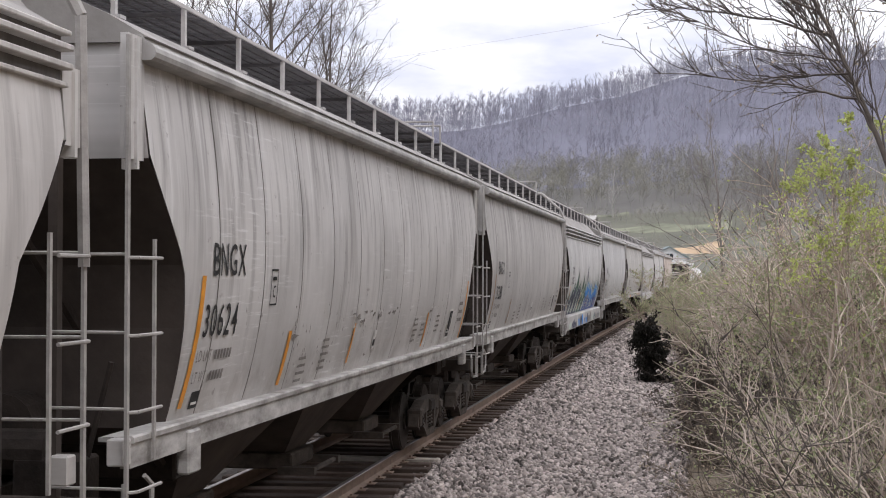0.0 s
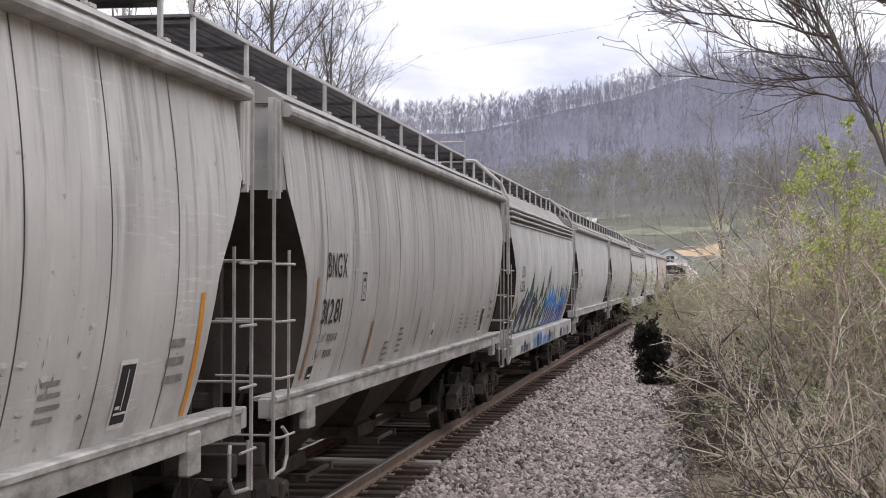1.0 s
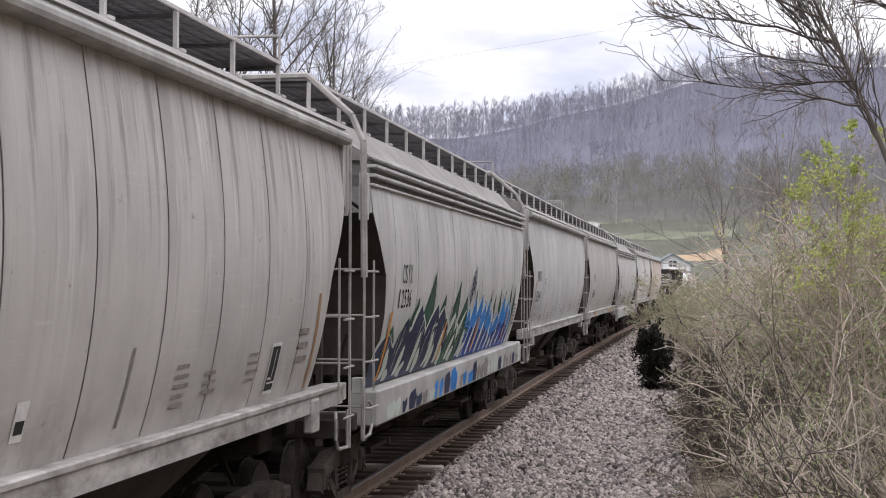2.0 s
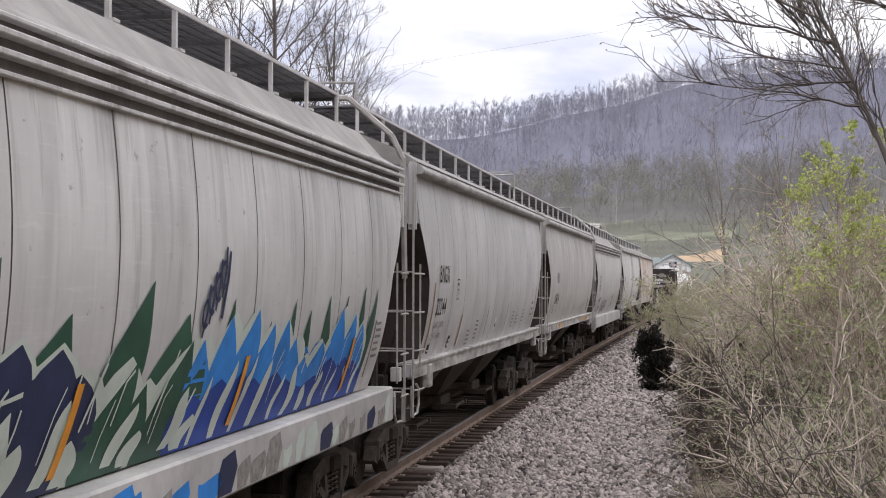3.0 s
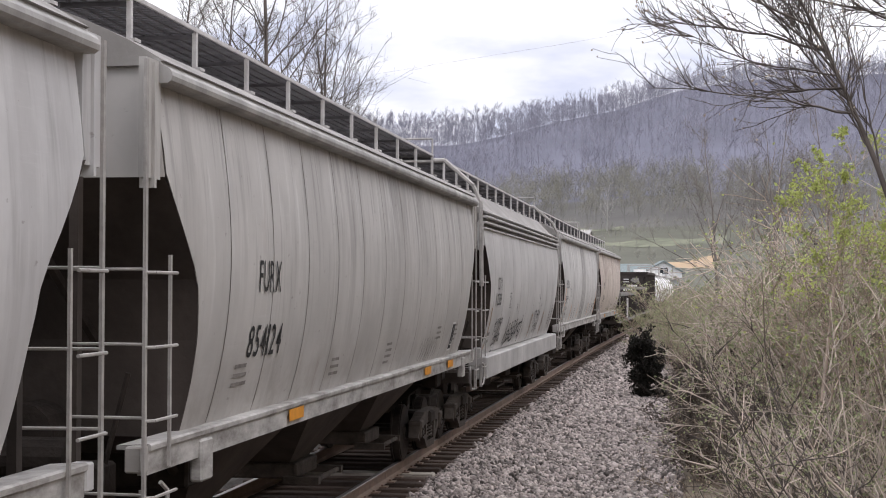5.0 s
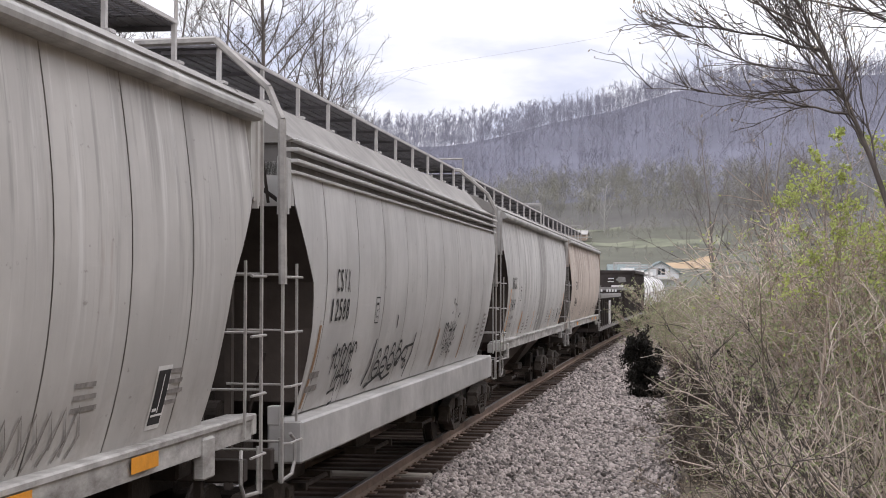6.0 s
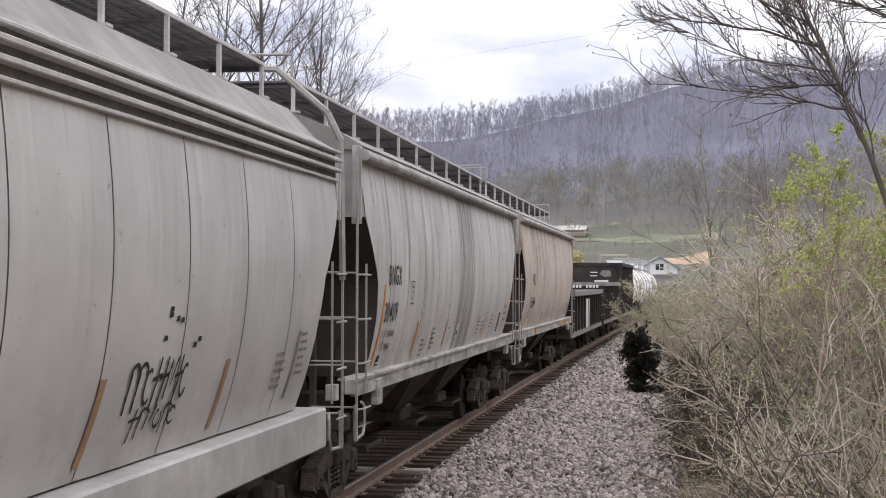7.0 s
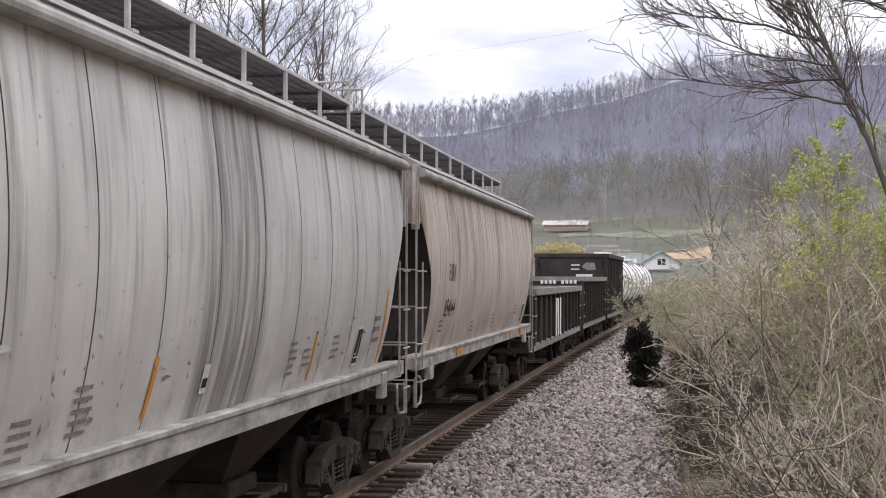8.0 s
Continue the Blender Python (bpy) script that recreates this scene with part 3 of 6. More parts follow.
def tree_meshes(seed, height, crown_from, spread, limbs, bark, radius, leaf_mat=None, leaves=0, leaf_size=0.06, lean=(0, 0), lift=0.04, twig=1.0, wander=0.1):
    """A bare deciduous tree: tapered trunk, limbs, and three orders of twigs."""
    rng = np.random.default_rng(seed)
    trunk = grow(rng, np.array([[0, 0, -0.3]]), np.array([[lean[0], lean[1], 1.0]]), np.array([height]), np.array([radius]), np.array([radius * 0.08]), 14, 0.035, 0.02)
    s, d, w, t = fork(rng, trunk[0], limbs, crown_from, 0.97, spread)
    d[:, 2] += 0.15
    l1 = height * 0.42 * (1.12 - t) * rng.uniform(0.75, 1.2, len(s)) + height * 0.08
    a = grow(rng, s, d, l1, radius * 0.42 * (1.15 - t), np.full(len(s), radius * 0.06), 9, wander, lift)
    s, d, w, t = fork(rng, a[0], 7, 0.2, 0.97, 0.75)
    l2 = l1[w] * 0.5 * (1.15 - t) * rng.uniform(0.6, 1.2, len(s))
    b = grow(rng, s, d, l2, np.full(len(s), radius * 0.11), np.full(len(s), radius * 0.035), 7, wander, lift)
    s, d, w, t = fork(rng, b[0], 5, 0.15, 1.0, 0.7)
    l3 = l2[w] * 0.5 * rng.uniform(0.5, 1.2, len(s))
    c = grow(rng, s, d, l3, np.full(len(s), radius * 0.045 * twig), np.full(len(s), radius * 0.02 * twig), 4, wander * 1.2, lift)
    s, d, w, t = fork(rng, c[0], 2, 0.3, 1.0, 0.7)
    e = grow(rng, s, d, l3[w] * 0.5, np.full(len(s), radius * 0.028 * twig), np.full(len(s), radius * 0.014 * twig), 3, wander, lift)
    trunk_me = quads_mesh("trunk", *tubes([trunk], 8), bark)
    crown = quads_mesh("crown", *tubes([a, b, c, e]), bark)
    foliage = None
    if leaves:
        tips = np.concatenate([c[0][:, 1:].reshape(-1, 3), e[0][:, 1:].reshape(-1, 3)])
        tips = tips[rng.integers(0, len(tips), leaves)]
        foliage = quads_mesh("foliage", *leaf_quads(rng, tips, leaf_size), leaf_mat)
    return trunk_me, crown, foliage


TREE_PARTS = ("trunk", "crown", "foliage")
tall = [tree_meshes(s, 19, 0.2, 0.85, 24, TWIG_FAR, 0.18, twig=1.0, lift=0.03, wander=0.08) for s in (51, 52)]
slim = [tree_meshes(s, 13, 0.2, 0.65, 18, TWIG_FAR, 0.12, twig=1.2, lift=0.05, wander=0.08) for s in (53, 54)]


def bearing(az, r):
    x, y = EYE[0] + r * math.sin(radians(az)), r * math.cos(radians(az))
    return x, y, land(x, y)


for i, (az, r, kind, s) in enumerate(((-14.85, 74, tall[0], 1.06), (-12.9, 82, tall[1], 0.86), (-13.8, 92, tall[0], 0.86), (-12.0, 86, slim[1], 1.0), (-16.6, 82, tall[1], 0.92), (-11.6, 92, slim[0], 0.98),
                                      (-18.6, 86, tall[0], 0.95), (-11.0, 98, slim[1], 0.96), (-10.4, 104, slim[1], 0.9), (-20.5, 92, tall[1], 1.0), (-9.7, 118, slim[0], 0.9))):
    x, y, z = bearing(az, r)
    plant("bare_tree", "tall bare tree with dark forked limbs behind the track", "tree", "bare trees behind the track", kind, pose(x, y, z, 0, 0, 40 * i), (s, s, s), TREE_PARTS)

# the big bare tree whose long limbs reach over the bank towards the track


# each limb: place on the stem, length, slope where it leaves (degrees above level), upward turn towards its tip
ARMS = ((0.74, 2.3, 22, -12), (0.84, 2.0, 20, -6), (0.80, 2.0, 6, 10), (0.88, 1.7, 22, 6), (0.78, 0.8, -6, 4),
        (0.80, 1.5, 52, 10), (0.86, 1.4, 66, 0), (0.64, 1.8, 84, -6), (0.92, 1.6, 26, 6), (0.72, 1.8, 66, 4), (0.84, 1.9, 36, 8),
        (0.68, 1.7, 70, -4), (0.76, 1.7, 48, 4), (0.95, 1.5, 14, 10))


def reaching_tree(seed, bark=TWIG_FAR):
    """A stem leaning over the bank, long nearly level limbs, and two orders of upturned twigs."""
    rng = np.random.default_rng(seed)
    n = 13
    u = np.linspace(0, 1, n)
    stem = np.stack([-0.1 * u - 1.65 * u ** 2.2, 0.15 * u, -0.4 + 6.4 * u], 1)
    stem[:, :2] += np.cumsum(rng.normal(0, 0.008, (n, 2)), axis=0)
    trunk = (stem[None], np.linspace(0.058, 0.010, n)[None])
    arms = []
    for at, length, slope, turn in ARMS:
        root = np.array([np.interp(at, u, stem[:, k]) for k in range(3)])
        ang = np.radians(slope + turn * u * 1.6) + rng.normal(0, 0.09, n)
        side = rng.uniform(-0.4, 0.4)
        step = np.stack([-np.cos(ang), np.full(n, side), np.sin(ang)], 1) * length / n
        arms.append(root + np.cumsum(step, axis=0) - step[0])
    arms = np.stack(arms)
    a = (arms, np.linspace(0.014, 0.004, n)[None] * rng.uniform(0.75, 1.2, (len(arms), 1)))
    s, d, w, t = fork(rng, np.concatenate([arms, stem[None]]), 18, 0.12, 0.97, 0.65)
    d[:, 2] += 0.35
    keep = s[:, 2] > 4.0
    s, d, t = s[keep], d[keep], t[keep]
    b = grow(rng, s, d, rng.uniform(0.3, 1.0, len(s)) * (1.2 - 0.6 * t), np.full(len(s), 0.006), np.full(len(s), 0.0028), 7, 0.13, 0.07)
    s, d, w, t = fork(rng, b[0], 4, 0.15, 1.0, 0.75)
    c = grow(rng, s, d, rng.uniform(0.12, 0.4, len(s)), np.full(len(s), 0.0036), np.full(len(s), 0.002), 4, 0.16, 0.07)
    tips = np.concatenate([c[0][:, -1], b[0][:, -1]])
    tips = tips[rng.integers(0, len(tips), 900)]
    return (quads_mesh("trunk", *tubes([trunk], 8), bark), quads_mesh("crown", *tubes([a, b, c], 4), bark),
            quads_mesh("foliage", *leaf_quads(rng, tips, 0.035), LEAF_DRY))


for x, y, seed, s, rz in ((7.6, 16.0, 61, 1.0, 0), (9.8, 20.5, 65, 1.32, 12)):
    plant("leaning_bare_tree", "bare dark-barked tree whose long limbs reach over the bank", "tree", "bare trees on the bank", reaching_tree(seed),
          pose(x, y, 0.0, 0, 0, rz), (s, s, s), TREE_PARTS)
leafy = tree_meshes(63, 4.6, 0.62, 0.7, 10, TWIG_MID, 0.04, LEAF, 1700, 0.052, lift=0.03)
for x, y, s, rz in ((6.95, 24.0, 1.22, 0), (7.45, 20.5, 0.95, 140), (8.4, 27.5, 1.15, 230)):
    plant("leafing_sapling", "thin sapling with fresh yellow-green leaves", "tree", "leafing saplings", leafy, pose(x, y, land(x, y), 0, 0, rz), (s, s, s), TREE_PARTS)
dead = tree_meshes(64, 9.4, 0.3, 0.75, 11, TWIG_GREY, 0.09, lift=0.05, wander=0.14)
for x, y, s, rz in ((6.55, 60, 1.0, 0), (8.4, 55, 0.9, 80), (8.9, 70, 1.15, 200), (11, 62, 1.1, 20)):
    plant("slender_bare_tree", "slender grey-brown bare tree among the shrubs", "tree", "slender bare trees", dead, pose(x, y, land(x, y), 0, 0, rz), (s, s, s), TREE_PARTS)


def dark_evergreen():
    """The almost black evergreen bush that leans over the ballast's edge."""
    rng = np.random.default_rng(71)
    n = 60
    az = rng.uniform(0, 2 * np.pi, n)
    starts = np.stack([rng.normal(0, 0.08, n), rng.normal(0, 0.08, n), rng.uniform(0.0, 1.5, n)], 1)
    starts[:, 0] -= 0.25 * starts[:, 2]
    d = np.stack([np.cos(az), np.sin(az), rng.uniform(-0.2, 0.5, n)], 1)
    a = grow(rng, starts, d, 0.55 * rng.uniform(0.5, 1.1, n), np.full(n, 0.012), np.full(n, 0.004), 5, 0.15, 0.0)
    s, d, w, t = fork(rng, a[0], 9, 0.2, 1.0, 0.8)
    b = grow(rng, s, d, np.full(len(s), 0.2), np.full(len(s), 0.006), np.full(len(s), 0.003), 4, 0.2, 0.0)
    stem = grow(rng, np.array([[0, 0, -0.2]]), np.array([[-0.25, 0, 1.0]]), np.array([1.9]), np.array([0.05]), np.array([0.01]), 8, 0.05, 0)
    wood = quads_mesh("branchwork", *tubes([stem, a, b]), TWIG_DARK)
    tips = b[0].reshape(-1, 3)
    tips = tips[rng.integers(0, len(tips), 14000)] + rng.normal(0, 0.03, (14000, 3))
    needles = quads_mesh("foliage", *leaf_quads(rng, tips, 0.08, 0.35), NEEDLE)
    x, y = 4.24, 44.5
    plant("evergreen_bush", "almost black evergreen bush at the edge of the ballast", "shrub", "", (wood, needles), pose(x, y, -0.58), (0.92, 0.92, 1.16), ("branchwork", "foliage"))


dark_evergreen()

# ---- far woods ----


def far_tree(seed, limbs, twigs, height=1.0, spread=0.5, start=0.35, stem=0.008):
    """One far bare tree of unit height as tubes."""
    rng = np.random.default_rng(seed)
    trunk = grow(rng, np.array([[0, 0, -0.03]]), np.array([[0, 0, 1.0]]), np.array([height * 0.95]), np.array([stem]), np.array([0.0025]), 5, 0.05, 0.03)
    s, d, w, t = fork(rng, trunk[0], limbs, start, 0.97, spread)
    a = grow(rng, s, d, 0.3 * (1.2 - t) * rng.uniform(0.7, 1.2, len(s)), np.full(len(s), 0.006), np.full(len(s), 0.0025), 4, 0.12, 0.1)
    s, d, w, t = fork(rng, a[0], twigs, 0.2, 1.0, 0.7)
    b = grow(rng, s, d, 0.13 * rng.uniform(0.6, 1.2, len(s)), np.full(len(s), 0.0032), np.full(len(s), 0.0018), 3, 0.15, 0.08)
    return tubes([trunk, a, b])


def scatter(templates, places, scales, spins):
    vs, fs, base = [], [], 0
    for i, (p, s, a) in enumerate(zip(places, scales, spins)):
        v, f = templates[i % len(templates)]
        c, sn = math.cos(a), math.sin(a)
        q = v * np.array([s * 1.0, s * 1.0, s])
        q = np.stack([q[:, 0] * c - q[:, 1] * sn, q[:, 0] * sn + q[:, 1] * c, q[:, 2]], 1) + np.array(p)
        vs.append(q)
        fs.append(f + base)
        base += len(v)
    return np.concatenate(vs), np.concatenate(fs)


def budding_crown(seed):
    """Buds of one far tree of unit height: a rounded crown with gaps."""
    rng = np.random.default_rng(seed)
    clumps = rng.normal(0, 1, (16, 3))
    clumps /= np.linalg.norm(clumps, axis=1, keepdims=True)
    clumps = clumps * rng.uniform(0.3, 1.0, (16, 1)) * np.array([0.36, 0.36, 0.34]) + np.array([0, 0, 0.62])
    at = clumps[rng.integers(0, 16, 170)] + rng.normal(0, 0.06, (170, 3))
    return leaf_quads(rng, at, 0.034, 0.5)


def make_woods():
    rng = random.Random(9)
    ridge_kinds = [far_tree(s, 13, 5, spread=0.75, start=0.45) for s in range(80, 88)]
    slope_kinds = [far_tree(s, 8, 3, spread=0.8, start=0.25, stem=0.0045) for s in range(90, 98)]
    brush_kinds = [budding_crown(s) for s in range(110, 116)]
    places, scales, spins = [], [], []
    low_kinds = [far_tree(s, 12, 5, spread=0.8, start=0.08, stem=0.009) for s in range(130, 136)]
    for i in range(300):
        places.append(bearing(-6.5 + 22 * rng.random(), rng.uniform(676, 704)))
        scales.append(rng.uniform(4, 8))
        spins.append(rng.uniform(0, 6.28))
    me = quads_mesh("crest_woods", *scatter(low_kinds, places, scales, spins), HAZY_BARK)
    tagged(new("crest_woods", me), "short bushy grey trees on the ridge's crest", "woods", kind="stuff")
    places, scales, spins = [], [], []
    for i in range(360):
        az = -24 + 40 * (i + rng.random()) / 360
        places.append(bearing(az, 692 + rng.uniform(-12, 9)))
        scales.append(rng.uniform(0.72, 1.1) * float(np.interp(az, [-9, -6, -4, 0], [17, 14, 9.5, 7.5])))
        spins.append(rng.uniform(0, 6.28))
    me = quads_mesh("ridge_woods", *scatter(ridge_kinds, places, scales, spins), HAZY_BARK)
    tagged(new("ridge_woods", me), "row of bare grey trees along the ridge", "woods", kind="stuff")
    places, scales, spins = [], [], []
    for i in range(800):
        places.append(bearing(-24 + 42 * rng.random(), rng.uniform(676, 702)))
        scales.append(rng.uniform(2.5, 5.5))
        spins.append(rng.uniform(0, 6.28))
    me = quads_mesh("ridge_brush", *scatter(brush_kinds, places, scales, spins), HAZY_BARK)
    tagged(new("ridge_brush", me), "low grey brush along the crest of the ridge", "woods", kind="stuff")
    places, scales, spins = [], [], []
    for i in range(5200):
        az = -24 + 42 * rng.random()
        r = 442 + 252 * math.sqrt(rng.random())
        if -5.5 < az < 0.6 and r < 450:
            continue
        places.append(bearing(az, r))
        scales.append(rng.uniform(7, 14))
        spins.append(rng.uniform(0, 6.28))
    me = quads_mesh("hillside_woods", *scatter(slope_kinds, places, scales, spins), HAZY_BARK)
    tagged(new("hillside_woods", me), "bare woods covering the hillside, tinted purple-grey for haze", "woods", kind="stuff")


make_woods()

sycamore = tree_meshes(66, 13, 0.15, 0.8, 12, TIN, 0.22, lift=0.08)
x, y, z = bearing(-2.5, 425)
plant("pale_tree", "pale-barked bare tree on the far pasture", "tree", "", sycamore, pose(x, y, z), (1, 1, 1), TREE_PARTS)


def make_lower_woods():
    rng = random.Random(12)
    kinds = [far_tree(s, 12, 4, spread=0.9, start=0.15, stem=0.007) for s in range(100, 105)]
    crowns = [budding_crown(s) for s in range(120, 125)]
    places, scales, spins = [], [], []
    for i in range(420):
        places.append(bearing(-8 + 16 * rng.random(), rng.uniform(436, 520)))
        scales.append(rng.uniform(6, 11.5))
        spins.append(rng.uniform(0, 6.28))
    for i in range(60):
        places.append(bearing(rng.uniform(-4.5, 3), rng.uniform(402, 420)))
        scales.append(rng.uniform(2.5, 5.5))
        spins.append(rng.uniform(0, 6.28))
    for i in range(40):
        places.append(bearing(rng.uniform(-5, 3), rng.uniform(358, 378)))
        scales.append(rng.uniform(1.8, 4))
        spins.append(rng.uniform(0, 6.28))
    me = quads_mesh("lower_woods", *scatter(kinds, places, scales, spins), HILL_LOW)
    tagged(new("lower_woods", me), "brownish budding woods at the foot of the hill", "woods", kind="stuff")
    me = quads_mesh("budding_foliage", *scatter(crowns, places, scales, spins), HILL_BUD)
    tagged(new("budding_foliage", me), "tan-green spring buds of the woods at the hill's foot", "foliage", kind="stuff")


make_lower_woods()
willow = shrub_meshes(111, 40, 5.0, 0.5, WILLOW, 3000, 0.3, WILLOW, thick=0.05)
for i, (az, r, s) in enumerate(((-4.5, 336, 1.0), (-4.2, 340, 1.1), (-3.85, 338, 0.95), (-3.45, 342, 0.8), (-4.8, 338, 0.9))):
    x, y, z = bearing(az, r)
    plant("willow_bush", "pale yellow willow bush across the valley", "shrub", "willow bushes", willow, pose(x, y, z - 0.5, 0, 0, 70 * i), (s, s, s))

cable = mesh_object("overhead_cable", *tubes([(np.array([[EYE[0] + 70 * math.tan(radians(a)), 70.0, 2.57 + 70 * h] for a, h in
                    ((-20, 0.118), (-12, 0.137), (-4, 0.157), (4, 0.179), (14, 0.207))])[None], np.full((1, 5), 0.0045))], 4), LADDER)
tagged(cable, "thin overhead cable crossing the sky", "cable")
# ---- house and shed across the valley ----


def make_house():
    x, y, z = bearing(-0.45, 300)
    house = thing("house", "white gabled house with a grey-green roof across the valley", "house")
    house.matrix_basis = pose(x, y, z - 0.2, 0, 0, 6)
    w, dep, h, top = 3.4, 9.0, 2.9, 4.9
    part("wall", extrude(bmesh.new(), [(-w, 0), (w, 0), (w, h), (0, top), (-w, h)], 0, dep), SIDING, house)
    roof = bmesh.new()
    extrude(roof, [(-w - 0.5, h - 0.3), (0, top), (0, top + 0.25), (-w - 0.5, h)], -0.5, dep + 0.4)
    extrude(roof, [(0, top), (w + 0.5, h - 0.3), (w + 0.5, h), (0, top + 0.25)], -0.5, dep + 0.4)
    part("roof", roof, ROOFING, house)
    window = part("window", bars(((-0.75, -0.06, 2.5), (0.75, 0.04, 3.7))), GLASS_DARK, house, "dark gable window")
    part("window_frame", bars(((-0.85, -0.09, 2.4), (0.85, -0.04, 2.5)), ((-0.85, -0.09, 3.7), (0.85, -0.04, 3.8)), ((-0.06, -0.1, 2.5), (0.06, -0.05, 3.7))), SIDING, window)
    part("porch_roof", bars(((-w, -1.6, 1.55), (w, -0.1, 1.75))), TIN, house, "pale porch roof")
    wing = bmesh.new()
    extrude(wing, [(1.5, 0), (7.5, 0), (7.5, 2.6), (4.5, 4.3), (1.5, 2.6)], -9.5, -3.4, axis=0)
    part("side_wing", wing, SIDING, house)
    r2 = bmesh.new()
    extrude(r2, [(1.0, 2.4), (4.5, 4.3), (4.5, 4.55), (1.0, 2.7)], -10, -2.0, axis=0)
    extrude(r2, [(4.5, 4.3), (8.0, 2.4), (8.0, 2.7), (4.5, 4.55)], -10, -2.0, axis=0)
    part("side_roof", r2, ROOFING, house)


def make_shed():
    x, y, z = bearing(-3.95, 405)
    shed = thing("farm_shed", "long low farm shed with a pale tin roof", "shed")
    shed.matrix_basis = pose(x, y, z, 0, 0, -3)
    part("wall", bars(((-5.5, 0, -0.5), (5.5, 5, 1.7))), TWIG_MID, shed, "dark boarded wall")
    bm = bmesh.new()
    extrude(bm, [(-0.7, 1.5), (2.6, 2.7), (2.6, 2.85), (-0.7, 1.65)], -6, 6, axis=0)
    extrude(bm, [(2.6, 2.7), (5.8, 1.5), (5.8, 1.65), (2.6, 2.85)], -6, 6, axis=0)
    part("roof", bm, TIN, shed)
    part("lean_to_roof", bars(((-3.5, -4.2, 0.7), (7.2, -1.4, 0.85))), TIN, shed)


make_house()
make_shed()

# ---- freight cars ----
# side profile: height and half-width of the curved side sheets, and how far their ends stand back
PROFILE = ([1.40, 1.65, 1.9, 2.3, 2.7, 3.1, 3.5, 3.75, 3.95], [1.40, 1.475, 1.55, 1.62, 1.647, 1.635, 1.60, 1.57, 1.535])
SETBACK = ([1.50, 2.2, 2.62, 2.95, 3.28, 3.95], [0.86, 0.78, 0.66, 0.34, 0.05, 0.02])


CURVE = np.polyfit(*PROFILE, 4)


def side_at(z):
    return float(np.polyval(CURVE, min(3.97, max(1.38, z))))


def setback_at(z):
    return float(np.interp(z, *SETBACK))


def side_panel(car, y0, y1, half, z_lo, z_hi, mat, out):
    """One sheet of the side, following the curve, bowed a little between its welds, with an open joint beside it."""
    zs = np.linspace(z_lo, z_hi, 17)
    verts, faces = [], []
    k = 5
    for z in zs:
        a, b = max(y0, -half + setback_at(z)), min(y1, half - setback_at(z))
        a, b = min(a, y1 - 0.02), max(b, y0 + 0.02)
        for u in (0.0, 0.12, 0.5, 0.88, 1.0):
            bow = 0.010 * math.sin(math.pi * u) ** 0.7 - 0.004
            verts.append((out * (side_at(z) + bow), a + 0.010 + (b - a - 0.020) * u, z))
    for i in range(len(zs) - 1):
        for j in range(k - 1):
            q = i * k + j
            f = (q, q + 1, q + 1 + k, q + k)
            faces.append(f if out > 0 else f[::-1])
    return mesh_object("panel", verts, faces, mat, car, smooth=True)


def surface(name, car, rows, mat, off=0.010, label=""):
    """A thin painted mark on the camera-side sheet: rows of (height, y left, y right)."""
    verts, faces = [], []
    for z, a, b in rows:
        x = side_at(z) + off
        verts += [(x, a, z), (x, b, z)]
    for i in range(len(rows) - 1):
        faces.append((2 * i, 2 * i + 1, 2 * i + 3, 2 * i + 2))
    return mesh_object(name, verts, faces, mat, car, label)


def patch(name, car, y0, y1, z0, z1, mat, lean=0.0, off=0.010, label=""):
    rows = [(z, y0 + lean * (z - z0), y1 + lean * (z - z0)) for z in np.linspace(z0, z1, max(2, int((z1 - z0) / 0.12) + 1))]
    return surface(name, car, rows, mat, off, label)


@functools.lru_cache(maxsize=None)
def glyph(char):
    """Vertices, faces and width of one letter of the built-in font."""
    cu = bpy.data.curves.new("words", "FONT")
    cu.body, cu.size, cu.resolution_u, cu.offset = char, 1.0, 3, 0.006
    tmp = new("words", cu)
    bpy.context.view_layer.update()
    me = bpy.data.meshes.new_from_object(tmp.evaluated_get(bpy.context.evaluated_depsgraph_get()))
    bpy.data.objects.remove(tmp)
    co = np.array([v.co[:2] for v in me.vertices])
    faces = [tuple(p.vertices) for p in me.polygons]
    bpy.data.meshes.remove(me)
    co = co - co.min(0)
    wide = float(co[:, 0].max())
    co[:, 1] /= co[:, 1].max()
    return co, faces, wide


def lettering(car, text, y, z, height, width, mat, name="letter", label=""):
    """Words in the built-in font, laid on the curved side letter by letter."""
    gap = 0.14
    total = sum(0.35 if c == " " else glyph(c)[2] + gap for c in text) - gap
    if text == "1":
        width *= 0.45
    at = 0.0
    for c in text:
        if c == " ":
            at += 0.35
            continue
        co, faces, wide = glyph(c)
        verts = [(side_at(z + q[1] * height) + 0.011, y + (at + q[0]) * width / total, z + q[1] * height) for q in co]
        mesh_object(name, verts, faces, mat, car, label)
        at += wide + gap


def data_bars(car, y, z, w, lines, mat, pitch=0.07, h=0.03):
    """Small unreadable stencilled lines, each a mark of its own."""
    for i in range(lines):
        zz = z - i * pitch
        wide = w * (0.8 + 0.2 * ((i * 7) % 3) / 2)
        patch("stencil_line", car, y, y + wide, zz, zz + h, mat)


